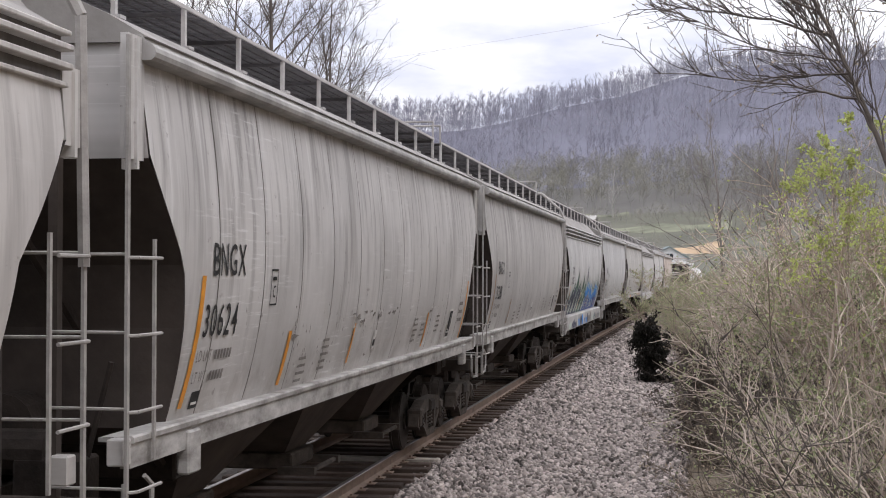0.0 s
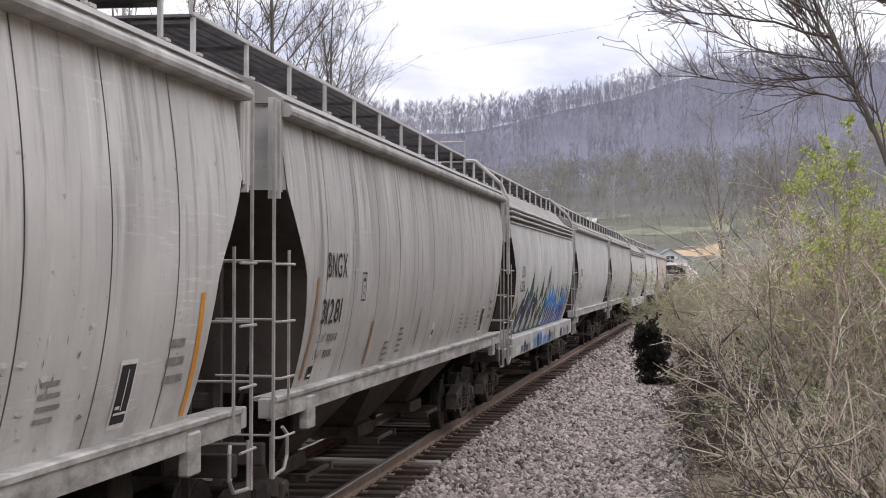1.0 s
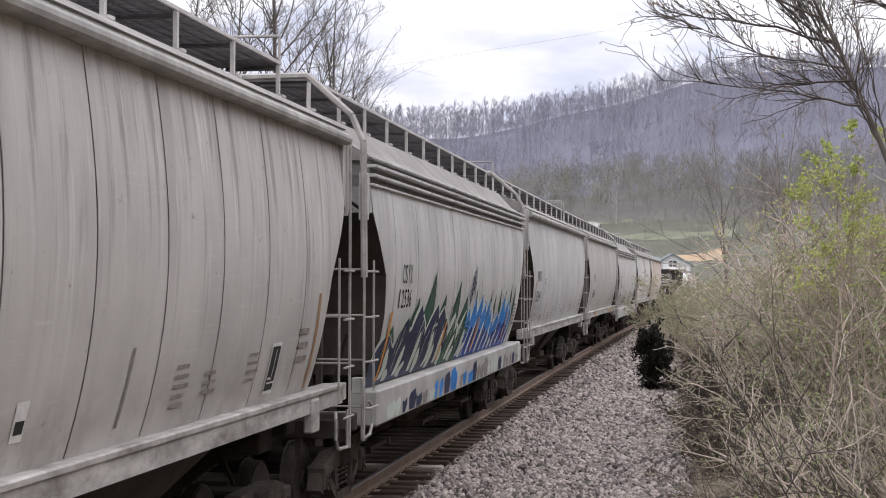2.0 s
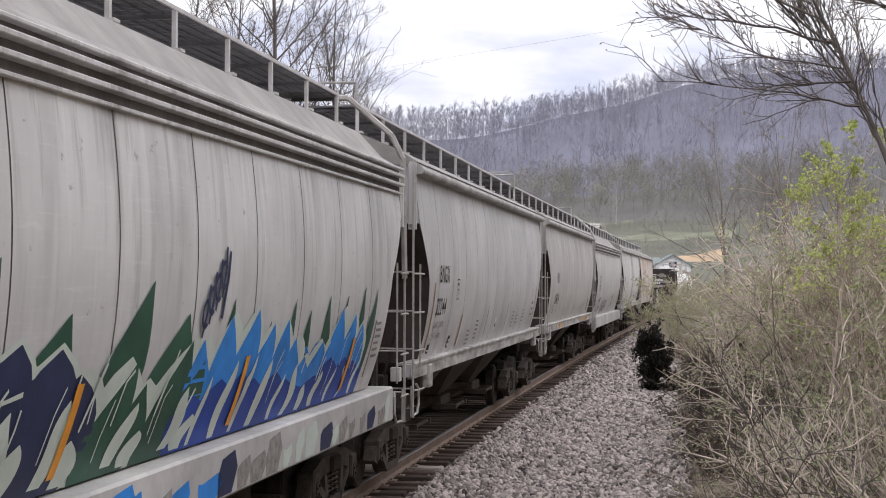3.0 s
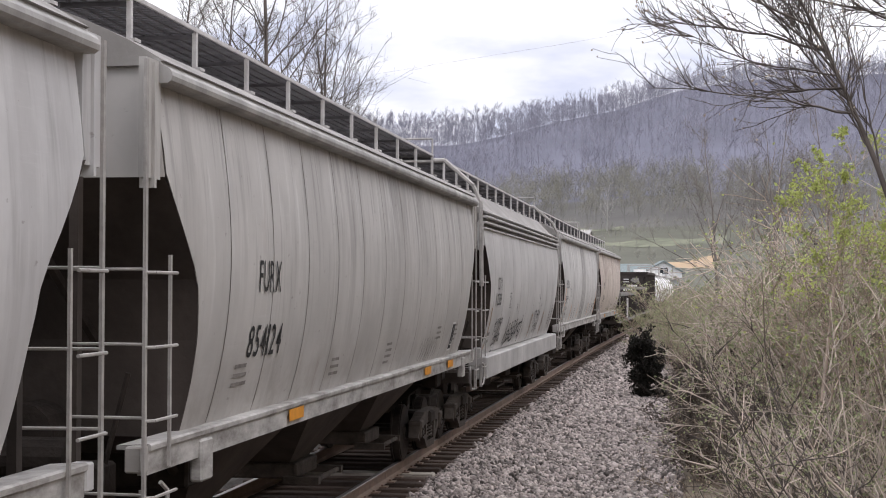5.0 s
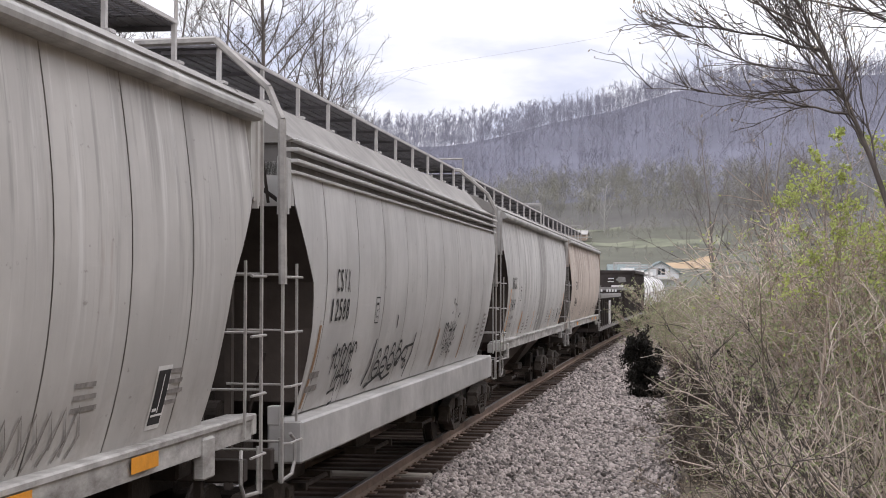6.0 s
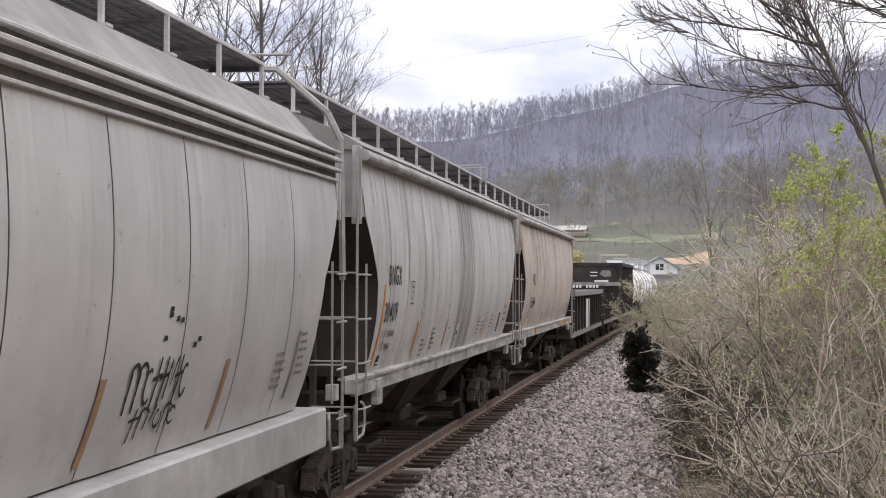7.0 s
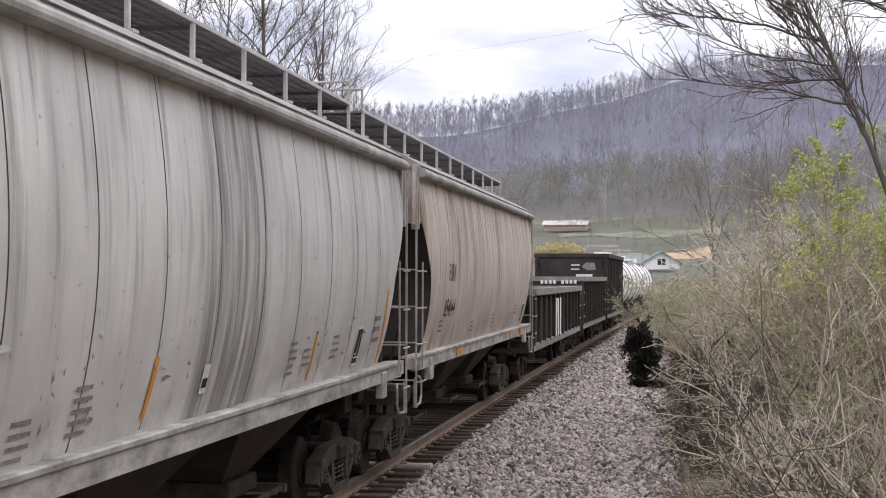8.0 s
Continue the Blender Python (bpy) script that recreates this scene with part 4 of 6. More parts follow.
def plate_mark(car, y, z, letter, mat=INK):
    """A small framed clearance mark with a letter in it."""
    w, h, t = 0.21, 0.29, 0.014
    patch("mark_frame", car, y, y + w, z, z + t, mat)
    patch("mark_frame", car, y, y + w, z + h - t, z + h, mat)
    patch("mark_frame", car, y, y + t, z, z + h, mat)
    patch("mark_frame", car, y + w - t, y + w, z, z + h, mat)
    lettering(car, letter, y + 0.07, z + 0.06, 0.1, 0.07, mat)
    patch("mark_line", car, y + 0.05, y + w - 0.05, z + 0.2, z + 0.23, mat)


def ribbon(car, pts, width, mat, off=0.016):
    """A sprayed line on the side through points (y, z)."""
    pts = [Vector(p) for p in pts]
    verts, faces = [], []
    for i, p in enumerate(pts):
        d = (pts[min(i + 1, len(pts) - 1)] - pts[max(i - 1, 0)])
        d = d.normalized() if d.length else Vector((1, 0))
        nrm = Vector((-d.y, d.x)) * width / 2
        for q in (p + nrm, p - nrm):
            verts.append((side_at(q.y) + off, q.x, q.y))
    for i in range(len(pts) - 1):
        faces.append((2 * i, 2 * i + 1, 2 * i + 3, 2 * i + 2))
    return mesh_object("sprayed_line", verts, faces, mat, car)


def wheelset_mesh():
    bm = bmesh.new()
    for sx in (-1, 1):
        for x0, x1, r in ((0.69, 0.72, 0.445), (0.72, 0.82, 0.42), (0.82, 0.835, 0.40)):
            rod(bm, (sx * x0, 0, 0), (sx * x1, 0, 0), r, 28)
        rod(bm, (sx * 0.80, 0, 0), (sx * 0.87, 0, 0), 0.13, 12)
        for k in range(3):
            a = k * 2.094
            rod(bm, (sx * 1.12, 0.05 * math.cos(a), 0.05 * math.sin(a)), (sx * 1.135, 0.05 * math.cos(a), 0.05 * math.sin(a)), 0.016, 6)
        rod(bm, (sx * 0.85, 0, 0), (sx * 1.12, 0, 0), 0.085, 12)
    rod(bm, (-0.8, 0, 0), (0.8, 0, 0), 0.08, 10)
    me = bpy.data.meshes.new("wheelset")
    bmesh.ops.recalc_face_normals(bm, faces=bm.faces[:])
    bm.to_mesh(me)
    bm.free()
    me.materials.append(WHEEL)
    return me


def finished(name, bm, mat):
    me = bpy.data.meshes.new(name)
    bmesh.ops.recalc_face_normals(bm, faces=bm.faces[:])
    bm.to_mesh(me)
    bm.free()
    me.materials.append(mat)
    return name, me


def truck_meshes():
    got = []
    for sx in (-1, 1):
        side = bmesh.new()
        x0, x1 = sx * 0.93, sx * 1.08
        extrude(side, [(-1.12, 0.36), (-0.98, 0.60), (-0.55, 0.70), (0.55, 0.70), (0.98, 0.60), (1.12, 0.36), (0.98, 0.30), (0.80, 0.46), (0.42, 0.52),
                       (-0.42, 0.52), (-0.80, 0.46), (-0.98, 0.30)], x0, x1, axis=0)
        extrude(side, [(-0.46, 0.54), (-0.34, 0.54), (-0.28, 0.24), (0.28, 0.24), (0.34, 0.54), (0.46, 0.54), (0.36, 0.14), (-0.36, 0.14)], x0, x1, axis=0)
        extrude(side, [(-0.86, 0.47), (-0.74, 0.50), (-0.30, 0.26), (-0.34, 0.15)], x0, x1, axis=0)
        extrude(side, [(0.86, 0.47), (0.34, 0.15), (0.30, 0.26), (0.74, 0.50)], x0, x1, axis=0)
        for y in (-0.89, 0.89):
            box(side, (sx * 0.90, y - 0.13, 0.34), (sx * 1.11, y + 0.13, 0.60), 0.02)
        got.append(finished("side_frame", side, CAST))
        for y in (-0.2, 0.0, 0.2):
            turns = np.linspace(0, 5 * 2 * np.pi, 46)
            line = np.stack([sx * 1.0 + 0.065 * np.cos(turns), y + 0.065 * np.sin(turns), 0.25 + 0.27 * turns / turns[-1]], 1)[None]
            got.append(("spring", quads_mesh("spring", *tubes([(line, np.full((1, 46), 0.014))], 5), CAST)))
    bolster = bmesh.new()
    box(bolster, (-1.12, -0.2, 0.50), (1.12, 0.2, 0.68), 0.03)
    box(bolster, (-0.3, -0.3, 0.66), (0.3, 0.3, 0.78), 0.02)
    got.append(finished("bolster", bolster, UNDER))
    for y in (-0.42, 0.42):
        beam = bmesh.new()
        box(beam, (-0.85, y - 0.05, 0.33), (0.85, y + 0.05, 0.43), 0.01)
        got.append(finished("brake_beam", beam, UNDER))
    return got


WHEELSET, TRUCK = wheelset_mesh(), truck_meshes()
WHEELS = []


def add_truck(car, y):
    base = new("truck")
    base.parent = car
    base.location = (0, y, 0)
    for nm, me in TRUCK:
        new(nm, me).parent = base
    for dy in (-0.89, 0.89):
        ws = new("wheelset", WHEELSET)
        ws.parent = base
        WHEELS.append((ws, (0, dy, 0.42)))


def coupler(car, end, y):
    bm = bmesh.new()
    box(bm, (-0.07, y - end * 0.05, 0.80), (0.07, y + end * 0.45, 0.95), 0.02)
    box(bm, (-0.13, y + end * 0.35, 0.74), (0.15, y + end * 0.66, 1.02), 0.04)
    box(bm, (-0.24, y - end * 0.1, 0.68), (0.24, y + end * 0.05, 1.08), 0.02)
    part("coupler", bm, CAST, car)
    bm = bmesh.new()
    pts = [(0.35, y, 0.85), (0.38, y + end * 0.22, 0.6), (0.36, y + end * 0.45, 0.42), (0.3, y + end * 0.62, 0.5)]
    for a, b in zip(pts, pts[1:]):
        rod(bm, a, b, 0.022, 6)
    part("air_hose", bm, UNDER, car)


def ladder(car, half, end, zs, mat, top):
    """Side and end ladder at one corner, with the long stile that carries the roof corner."""
    y_out, y_in = end * (half + 0.28), end * (half - 0.2)
    for sx in (1, -1):
        x = sx * 1.6
        bm = bmesh.new()
        box(bm, (x - 0.010, y_out - 0.020, 0.92), (x + 0.010, y_out + 0.020, top))
        outer = part("ladder", bm, mat, car)
        bm = bmesh.new()
        box(bm, (x - 0.008, y_in - 0.016, 1.4), (x + 0.010, y_in + 0.016, zs[0] + 0.12))
        part("stile", bm, mat, outer)
        for z in zs:
            bm = bmesh.new()
            rod(bm, (x, y_out, z), (x + sx * 0.05, y_out - end * 0.05, z), 0.0115)
            rod(bm, (x + sx * 0.05, y_out - end * 0.05, z), (x + sx * 0.05, y_in, z), 0.0115)
            part("rung", bm, mat, outer)
        for z in zs:
            bm = bmesh.new()
            rod(bm, (x, y_out, z + 0.02), (x - sx * 0.5, y_out - end * 0.04, z + 0.02), 0.0105)
            part("rung", bm, mat, outer)


def hopper(style, label, paint, group, half, extras=None):
    """A covered hopper car with curved sides. style 'ledge': eave rail and ledge sill; 'ribbed': ribbed eave band and deep flush sill."""
    car = thing("covered_hopper_car", label, "freight car", group)
    ribbed = style == "ribbed"
    z_top = 3.57 if ribbed else 3.90
    z_low = 1.40 if ribbed else 1.52
    # narrower sheets on the ledge cars, wider end sheets on both
    if ribbed:
        seams = [-half] + [-half + 1.22 + 1.46 * i for i in range(9)] + [half]
    else:
        seams = [-half] + [-half + 1.45 + 1.21 * i for i in range(11)] + [half]
    for out in (1, -1):
        for y0, y1 in zip(seams, seams[1:]):
            side_panel(car, y0, y1, half, z_low, z_top, paint, out)
    # inner shell behind the joints
    shell = bmesh.new()
    zs = np.linspace(z_low, z_top, 17)
    for out in (1, -1):
        grid = [[shell.verts.new((out * (side_at(z) - 0.011), y, z)) for y in (-half + setback_at(z) + 0.01, half - setback_at(z) - 0.01)] for z in zs]
        for a, b in zip(grid, grid[1:]):
            shell.faces.new((a[0], a[1], b[1], b[0]))
    part("inner_shell", shell, SEAM, car)
    # ends: upright end sheet and slope sheet
    for end in (-1, 1):
        ye = end * (half - 0.03)
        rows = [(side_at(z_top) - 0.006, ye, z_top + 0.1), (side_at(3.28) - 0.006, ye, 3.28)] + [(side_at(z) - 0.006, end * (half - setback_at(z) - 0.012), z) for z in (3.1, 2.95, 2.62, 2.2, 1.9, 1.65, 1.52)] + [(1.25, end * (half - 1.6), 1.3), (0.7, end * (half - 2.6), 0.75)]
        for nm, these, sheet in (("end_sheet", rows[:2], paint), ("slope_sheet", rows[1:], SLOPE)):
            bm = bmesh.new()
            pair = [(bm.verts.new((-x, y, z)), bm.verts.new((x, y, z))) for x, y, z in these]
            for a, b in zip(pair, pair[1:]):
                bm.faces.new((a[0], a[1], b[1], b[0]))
            part(nm, bm, sheet, car, "dark sloping end sheet" if sheet is SLOPE else "")
        for sx in (-1, 1):
            bm = bmesh.new()
            x0 = sx * 1.54
            # corner plate with a folded post
            box(bm, (x0, end * (half - 0.02), 3.26), (x0 + sx * 0.05, end * (half + 0.26), z_top + 0.12))
            box(bm, (x0 - sx * 0.03, end * (half + 0.11), 3.2), (x0 + sx * 0.07, end * (half + 0.15), z_top + 0.1))
            part("corner_post", bm, paint, car)
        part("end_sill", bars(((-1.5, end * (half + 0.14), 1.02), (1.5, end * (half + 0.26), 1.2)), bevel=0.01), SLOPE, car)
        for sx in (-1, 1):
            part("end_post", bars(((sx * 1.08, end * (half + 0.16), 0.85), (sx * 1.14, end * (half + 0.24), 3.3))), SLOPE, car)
        bm = bmesh.new()
        box(bm, (-0.28, end * (half - 2.6), 0.72), (0.28, end * (half + 0.2), 1.1))
        box(bm, (-1.3, end * (half - 1.9), 1.08), (1.3, end * (half - 1.5), 1.35), 0.02)
        for sx in (-1, 1):
            rod(bm, (sx * 1.2, end * (half - 1.5), 1.2), (sx * 0.5, end * (half - 0.1), 3.2), 0.04, 6)
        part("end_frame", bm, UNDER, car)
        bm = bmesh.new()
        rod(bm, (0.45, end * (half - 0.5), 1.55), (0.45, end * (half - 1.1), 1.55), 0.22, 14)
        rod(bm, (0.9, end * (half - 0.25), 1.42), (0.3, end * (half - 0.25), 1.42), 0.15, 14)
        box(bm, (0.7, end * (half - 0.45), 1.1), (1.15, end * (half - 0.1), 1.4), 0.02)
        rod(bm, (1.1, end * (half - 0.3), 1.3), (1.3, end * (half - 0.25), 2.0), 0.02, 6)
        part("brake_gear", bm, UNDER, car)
        if ribbed:
            bm = bmesh.new()
            rod(bm, (1.5, end * (half + 0.06), 3.32), (0.75, end * (half + 0.04), 3.85), 0.018)
            rod(bm, (1.42, end * (half + 0.1), 3.3), (1.36, end * (half + 0.1), 3.75), 0.014)
            part("end_brace", bm, UNDER, car)
        coupler(car, end, end * (half + 0.1))
        ladder(car, half, end, (2.66, 2.19, 1.73, 1.25), LADDER, z_top + 0.1)
    # eave and roof
    z_eave = 3.86 if ribbed else 4.03
    if ribbed:
        for k, (z0, z1, o) in enumerate(((3.562, 3.59, 1.63), (3.655, 3.69, 1.655), (3.755, 3.79, 1.66), (3.84, 3.868, 1.645))):
            for sx in (-1, 1):
                bm = bmesh.new()
                box(bm, (sx * 1.52, -half + 0.02, z0), (sx * o, half - 0.02, z1), 0.006)
                part("eave_rib", bm, paint, car)
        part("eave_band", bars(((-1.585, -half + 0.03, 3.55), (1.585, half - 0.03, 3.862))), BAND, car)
    else:
        for sx in (-1, 1):
            bm = bmesh.new()
            extrude(bm, [(sx * 1.50, 3.88), (sx * 1.65, 3.883), (sx * 1.672, 3.90), (sx * 1.680, 3.93), (sx * 1.672, 3.96), (sx * 1.650, 3.985), (sx * 1.612, 4.0), (sx * 1.604, 4.015), (sx * 1.58, 4.045), (sx * 1.50, 4.05)], -half - 0.02, half + 0.02)
            part("eave_rail", bm, EAVE, car)
    arch = [(1.62, z_eave), (1.38, z_eave + 0.14), (1.1, 4.30), (0.85, 4.40), (0.4, 4.46), (0, 4.47)]
    arch = arch + [(-x, z) for x, z in arch[-2::-1]]
    bm = bmesh.new()
    extrude(bm, arch + [(-1.5, z_eave - 0.03), (1.5, z_eave - 0.03)], -half - 0.01, half + 0.01)
    roof = part("roof", bm, ROOF_DUST, car, "grey roof sheet dulled by dust")
    for k in range(5 if not ribbed else 4):
        y = -half + 1.6 + k * (2 * half - 3.2) / (4 if not ribbed else 3)
        bm = bmesh.new()
        box(bm, (-0.36, y - 1.1, 4.44), (0.36, y + 1.1, 4.58), 0.03)
        part("hatch_cover", bm, ROOF_DUST, roof)
    # running boards of grating on short posts
    zb = 4.715
    yb = half + (0.25 if not ribbed else -0.15)
    for sx in (-1, 1):
        bm = bmesh.new()
        for x in (0.18, 0.30, 0.42, 0.54, 0.66, 0.78):
            box(bm, (sx * x - 0.006, -yb, zb - 0.035), (sx * x + 0.006, yb, zb + 0.005))
        k = int(2 * yb / 0.075)
        for i in range(k + 1):
            y = -yb + i * 2 * yb / k
            box(bm, (sx * 0.10, y - 0.019, zb - 0.022), (sx * 0.88, y + 0.019, zb))
        board = part("running_board", bm, GALV, car, "dark grating running board")
        part("board_edge", bars(((sx * 0.885, -yb, zb - 0.012), (sx * 0.905, yb, zb + 0.02))), POST, board)
        count = 11
        for i in range(count):
            y = -yb + 0.05 + i * (2 * yb - 0.1) / (count - 1)
            bm = bmesh.new()
            box(bm, (sx * 0.865, y - 0.024, 4.38), (sx * 0.90, y + 0.024, zb + 0.02))
            box(bm, (sx * 0.865, y - 0.06, 4.375), (sx * 0.95, y + 0.06, 4.40))
            part("board_post", bm, POST, board)
            part("board_bracket", bars(((sx * 0.35, y - 0.02, zb - 0.07), (sx * 0.86, y + 0.02, zb - 0.036))), GALV, board)
    for end in (-1, 1):
        bm = bmesh.new()
        for x in (-0.7, -0.35, 0, 0.35, 0.7):
            box(bm, (x - 0.16, end * (yb - 0.5), zb - 0.03), (x + 0.16, end * yb, zb), 0)
        part("cross_board", bm, GALV, car)
        if ribbed:
            for sx in (-1, 1):
                bm = bmesh.new()
                pts = [(sx * 0.2, end * (half + 0.05), zb), (sx * 0.95, end * (half + 0.12), zb), (sx * 1.45, end * (half + 0.22), 4.28), (sx * 1.58, end * (half + 0.26), 4.0), (sx * 1.6, end * (half + 0.28), 2.6)]
                for a, b in zip(pts, pts[1:]):
                    rod(bm, a, b, 0.036, 6)
                part("roof_grab_rail", bm, LADDER, car)
        else:
            bm = bmesh.new()
            rod(bm, (0.88, end * yb, zb), (0.88, end * yb, zb + 0.28), 0.016)
            rod(bm, (0.88, end * yb, zb + 0.28), (0.3, end * yb, zb + 0.28), 0.016)
            rod(bm, (0.3, end * yb, zb + 0.28), (0.3, end * yb, zb), 0.016)
            part("grab_iron", bm, LADDER, car)
    # side sill
    for sx in (-1, 1):
        bm = bmesh.new()
        if ribbed:
            box(bm, (sx * 1.28, -half + 0.42, 1.0), (sx * 1.60, half - 0.42, 1.385), 0.02)
        else:
            extrude(bm, [(sx * 1.36, 1.535), (sx * 1.545, 1.528), (sx * 1.545, 1.392), (sx * 1.50, 1.385), (sx * 1.50, 1.372), (sx * 1.565, 1.375), (sx * 1.568, 1.522), (sx * 1.587, 1.53), (sx * 1.590, 1.562), (sx * 1.575, 1.574), (sx * 1.36, 1.562)], -half - 0.12, half + 0.12)
        sill = part("side_sill", bm, SILL_GREY if ribbed else SILL_PAINT, car)
        for end in (-1, 1):
            if not ribbed:
                bm = bmesh.new()
                box(bm, (sx * 1.5, end * (half - 1.2), 1.2), (sx * 1.593, end * (half - 0.94), 1.5), 0.015)
                part("jacking_plate", bm, SILL_PAINT, sill)
            bm = bmesh.new()
            y0 = end * (half + 0.27)
            pts = [(sx * 1.58, y0, 1.3), (sx * 1.58, y0, 0.93), (sx * 1.58, y0 - end * 0.4, 0.95), (sx * 1.58, y0 - end * 0.5, 1.05), (sx * 1.58, y0 - end * 0.5, 1.24), (sx * 1.56, y0 - end * 0.42, 1.3)]
            for a, b in zip(pts, pts[1:]):
                rod(bm, a, b, 0.016)
            part("sill_step", bm, LADDER, sill)
            bm = bmesh.new()
            box(bm, (sx * 1.46, end * (half + 0.125), 1.40), (sx * 1.575, end * (half + 0.25), 1.565), 0.01)
            part("corner_bracket", bm, paint, sill)
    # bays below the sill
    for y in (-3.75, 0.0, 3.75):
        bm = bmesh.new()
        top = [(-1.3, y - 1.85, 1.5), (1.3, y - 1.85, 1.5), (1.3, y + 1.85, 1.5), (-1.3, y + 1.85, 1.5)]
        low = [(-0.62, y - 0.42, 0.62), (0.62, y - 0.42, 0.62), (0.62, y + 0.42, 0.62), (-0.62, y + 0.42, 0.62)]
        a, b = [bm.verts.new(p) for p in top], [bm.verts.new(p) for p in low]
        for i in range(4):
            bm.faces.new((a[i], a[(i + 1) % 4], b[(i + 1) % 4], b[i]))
        bay = part("discharge_bay", bm, BAY, car, "dark sloping discharge bay")
        bm = bmesh.new()
        box(bm, (-0.72, y - 0.5, 0.46), (0.72, y + 0.5, 0.63), 0.02)
        box(bm, (0.6, y - 0.62, 0.42), (1.0, y - 0.52, 0.5))
        box(bm, (0.6, y + 0.52, 0.42), (1.0, y + 0.62, 0.5))
        rod(bm, (0.95, y - 0.62, 0.46), (0.95, y + 0.62, 0.46), 0.03)
        part("outlet_gate", bm, CAST, bay)
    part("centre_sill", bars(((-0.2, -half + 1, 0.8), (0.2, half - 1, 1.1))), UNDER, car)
    add_truck(car, -half + 1.1)
    add_truck(car, half - 1.1)
    if extras:
        extras(car, half)
    return car


def marks_ledge(mark, number, tape=ORANGE):
    s = 0.15 if tape is ORANGE_DULL else 0.0

    def put(car, h):
        lettering(car, mark, -h + s + 1.28, 2.55, 0.23, 0.80, INK, label="black stencilled reporting mark")
        lettering(car, number, -h + s + 1.17, 2.12, 0.23, 0.80, INK, label="black stencilled car number")
        lettering(car, "LD LMT", -h + s + 1.13, 1.95, 0.08, 0.34, INK_FADED)
        lettering(car, "LT WT", -h + s + 1.13, 1.80, 0.08, 0.30, INK_FADED)
        if number == "32244":
            lettering(car, "221100", -h + s + 1.55, 1.95, 0.08, 0.42, INK_FADED)
            lettering(car, "64900", -h + s + 1.55, 1.80, 0.08, 0.34, INK_FADED)
        else:
            for k in range(6):
                patch("stencil_bar", car, -h + s + 1.55 + 0.07 * k, -h + s + 1.60 + 0.07 * k, 1.95, 2.02, INK_FADED)
                if k < 5:
                    patch("stencil_bar", car, -h + s + 1.52 + 0.07 * k, -h + s + 1.57 + 0.07 * k, 1.80, 1.87, INK_FADED)
        patch("reflective_strip", car, -h + 0.98, -h + 1.07, 1.64, 2.55, tape, 0.06, label="orange reflective strip")
        patch("service_stencil", car, -h + 1.22, -h + 1.40, 1.62, 1.74, INK)
        patch("stencil_face", car, -h + 1.25, -h + 1.37, 1.645, 1.665, WHITE, off=0.013)
        plate_mark(car, -h + s + 2.82, 2.31, "C")
        dull = tape is ORANGE_DULL
        if number == "32244":
            patch("service_stencil", car, -h + 2.86, -h + 3.02, 1.63, 1.80, INK)
            patch("stencil_face", car, -h + 2.885, -h + 2.995, 1.65, 1.70, WHITE, off=0.013)
            patch("stencil_face", car, -h + 2.885, -h + 2.995, 1.73, 1.75, WHITE, off=0.013)
        if not dull:
            paint_chips(car, h, int(number), 120)
        if number == "30624":
            # a long scraped smear where the paint has been rubbed through
            rng = random.Random(6)
            for k in range(30):
                y, z = -h + 6.1 + 2.4 * rng.random(), 2.13 + rng.gauss(0, 0.022)
                w, t = rng.uniform(0.05, 0.16), rng.uniform(0.008, 0.016)
                surface("paint_chip", car, [(z - t, y - w * 0.4, y + w * 0.3), (z, y - w * 0.5, y + w * 0.5), (z + t, y - w * 0.2, y + w * 0.4)], rng.choice([SEAM, INK_FADED, PALE_SCRAPE]))
        patch("reflective_strip", car, -h + s + 3.55, -h + s + 3.65, 1.62, 2.08, tape, 0.10, label="reflective strip")
        if dull:
            for y in (6.65, 9.35):
                patch("reflective_strip", car, -h + y, -h + y + 0.05, 1.68, 2.16, INK_FADED, 0.10, label="grime-darkened reflective strip")
        else:
            patch("reflective_strip", car, -h + 6.2, -h + 6.27, 1.66, 2.06, tape, 0.10, label="worn reflective strip")
            patch("reflective_strip", car, -h + 10.7, -h + 10.78, 1.62, 2.06, tape, 0.06, label="reflective strip")
        d = 0.5 if dull else 0.0
        for y, n, z in ((4.15, 4, 1.80), (4.95, 5, 1.93), (9.8, 5, 1.98), (10.35 + d * 0.2, 3, 1.9), (11.5, 4, 1.98)):
            data_bars(car, -h + y + d, z, 0.32, n, INK_FADED, 0.066, 0.026)
        patch("test_stencil", car, -h + d + 7.35, -h + d + 7.5, 1.74, 1.95, WHITE)
        patch("test_stencil_line", car, -h + d + 7.37, -h + d + 7.48, 1.78, 1.85, INK, off=0.013)
        if number != "32244":
            stencil_block(car, -h + 12.65)
        patch("reflective_strip", car, -h + 14.05, -h + 14.14, 1.6, 2.45, tape, -0.02, label="orange reflective strip")
        data_bars(car, -h + 13.5, 2.1, 0.38, 3, INK_FADED, 0.12, 0.05)
    return put


def marks_reflectors(mark, number):
    def put(car, h):
        marks_lite(car, h, mark, number)
        for k in range(7):
            cy = 10.4 + 0.2 * k
            ribbon(car, [(-h + cy, 1.62 + 0.03 * (k % 3)), (-h + cy + 0.12, 1.9), (-h + cy + 0.22, 1.72), (-h + cy + 0.1, 1.6)], 0.024, INK_FADED)
        for y in (3.4, 10.5, 12.5):
            me = bars(((1.588, -h + y, 1.42), (1.592, -h + y + 0.5, 1.52)))
            part("sill_reflector", me, ORANGE, car, "orange reflector on the sill")
    return put


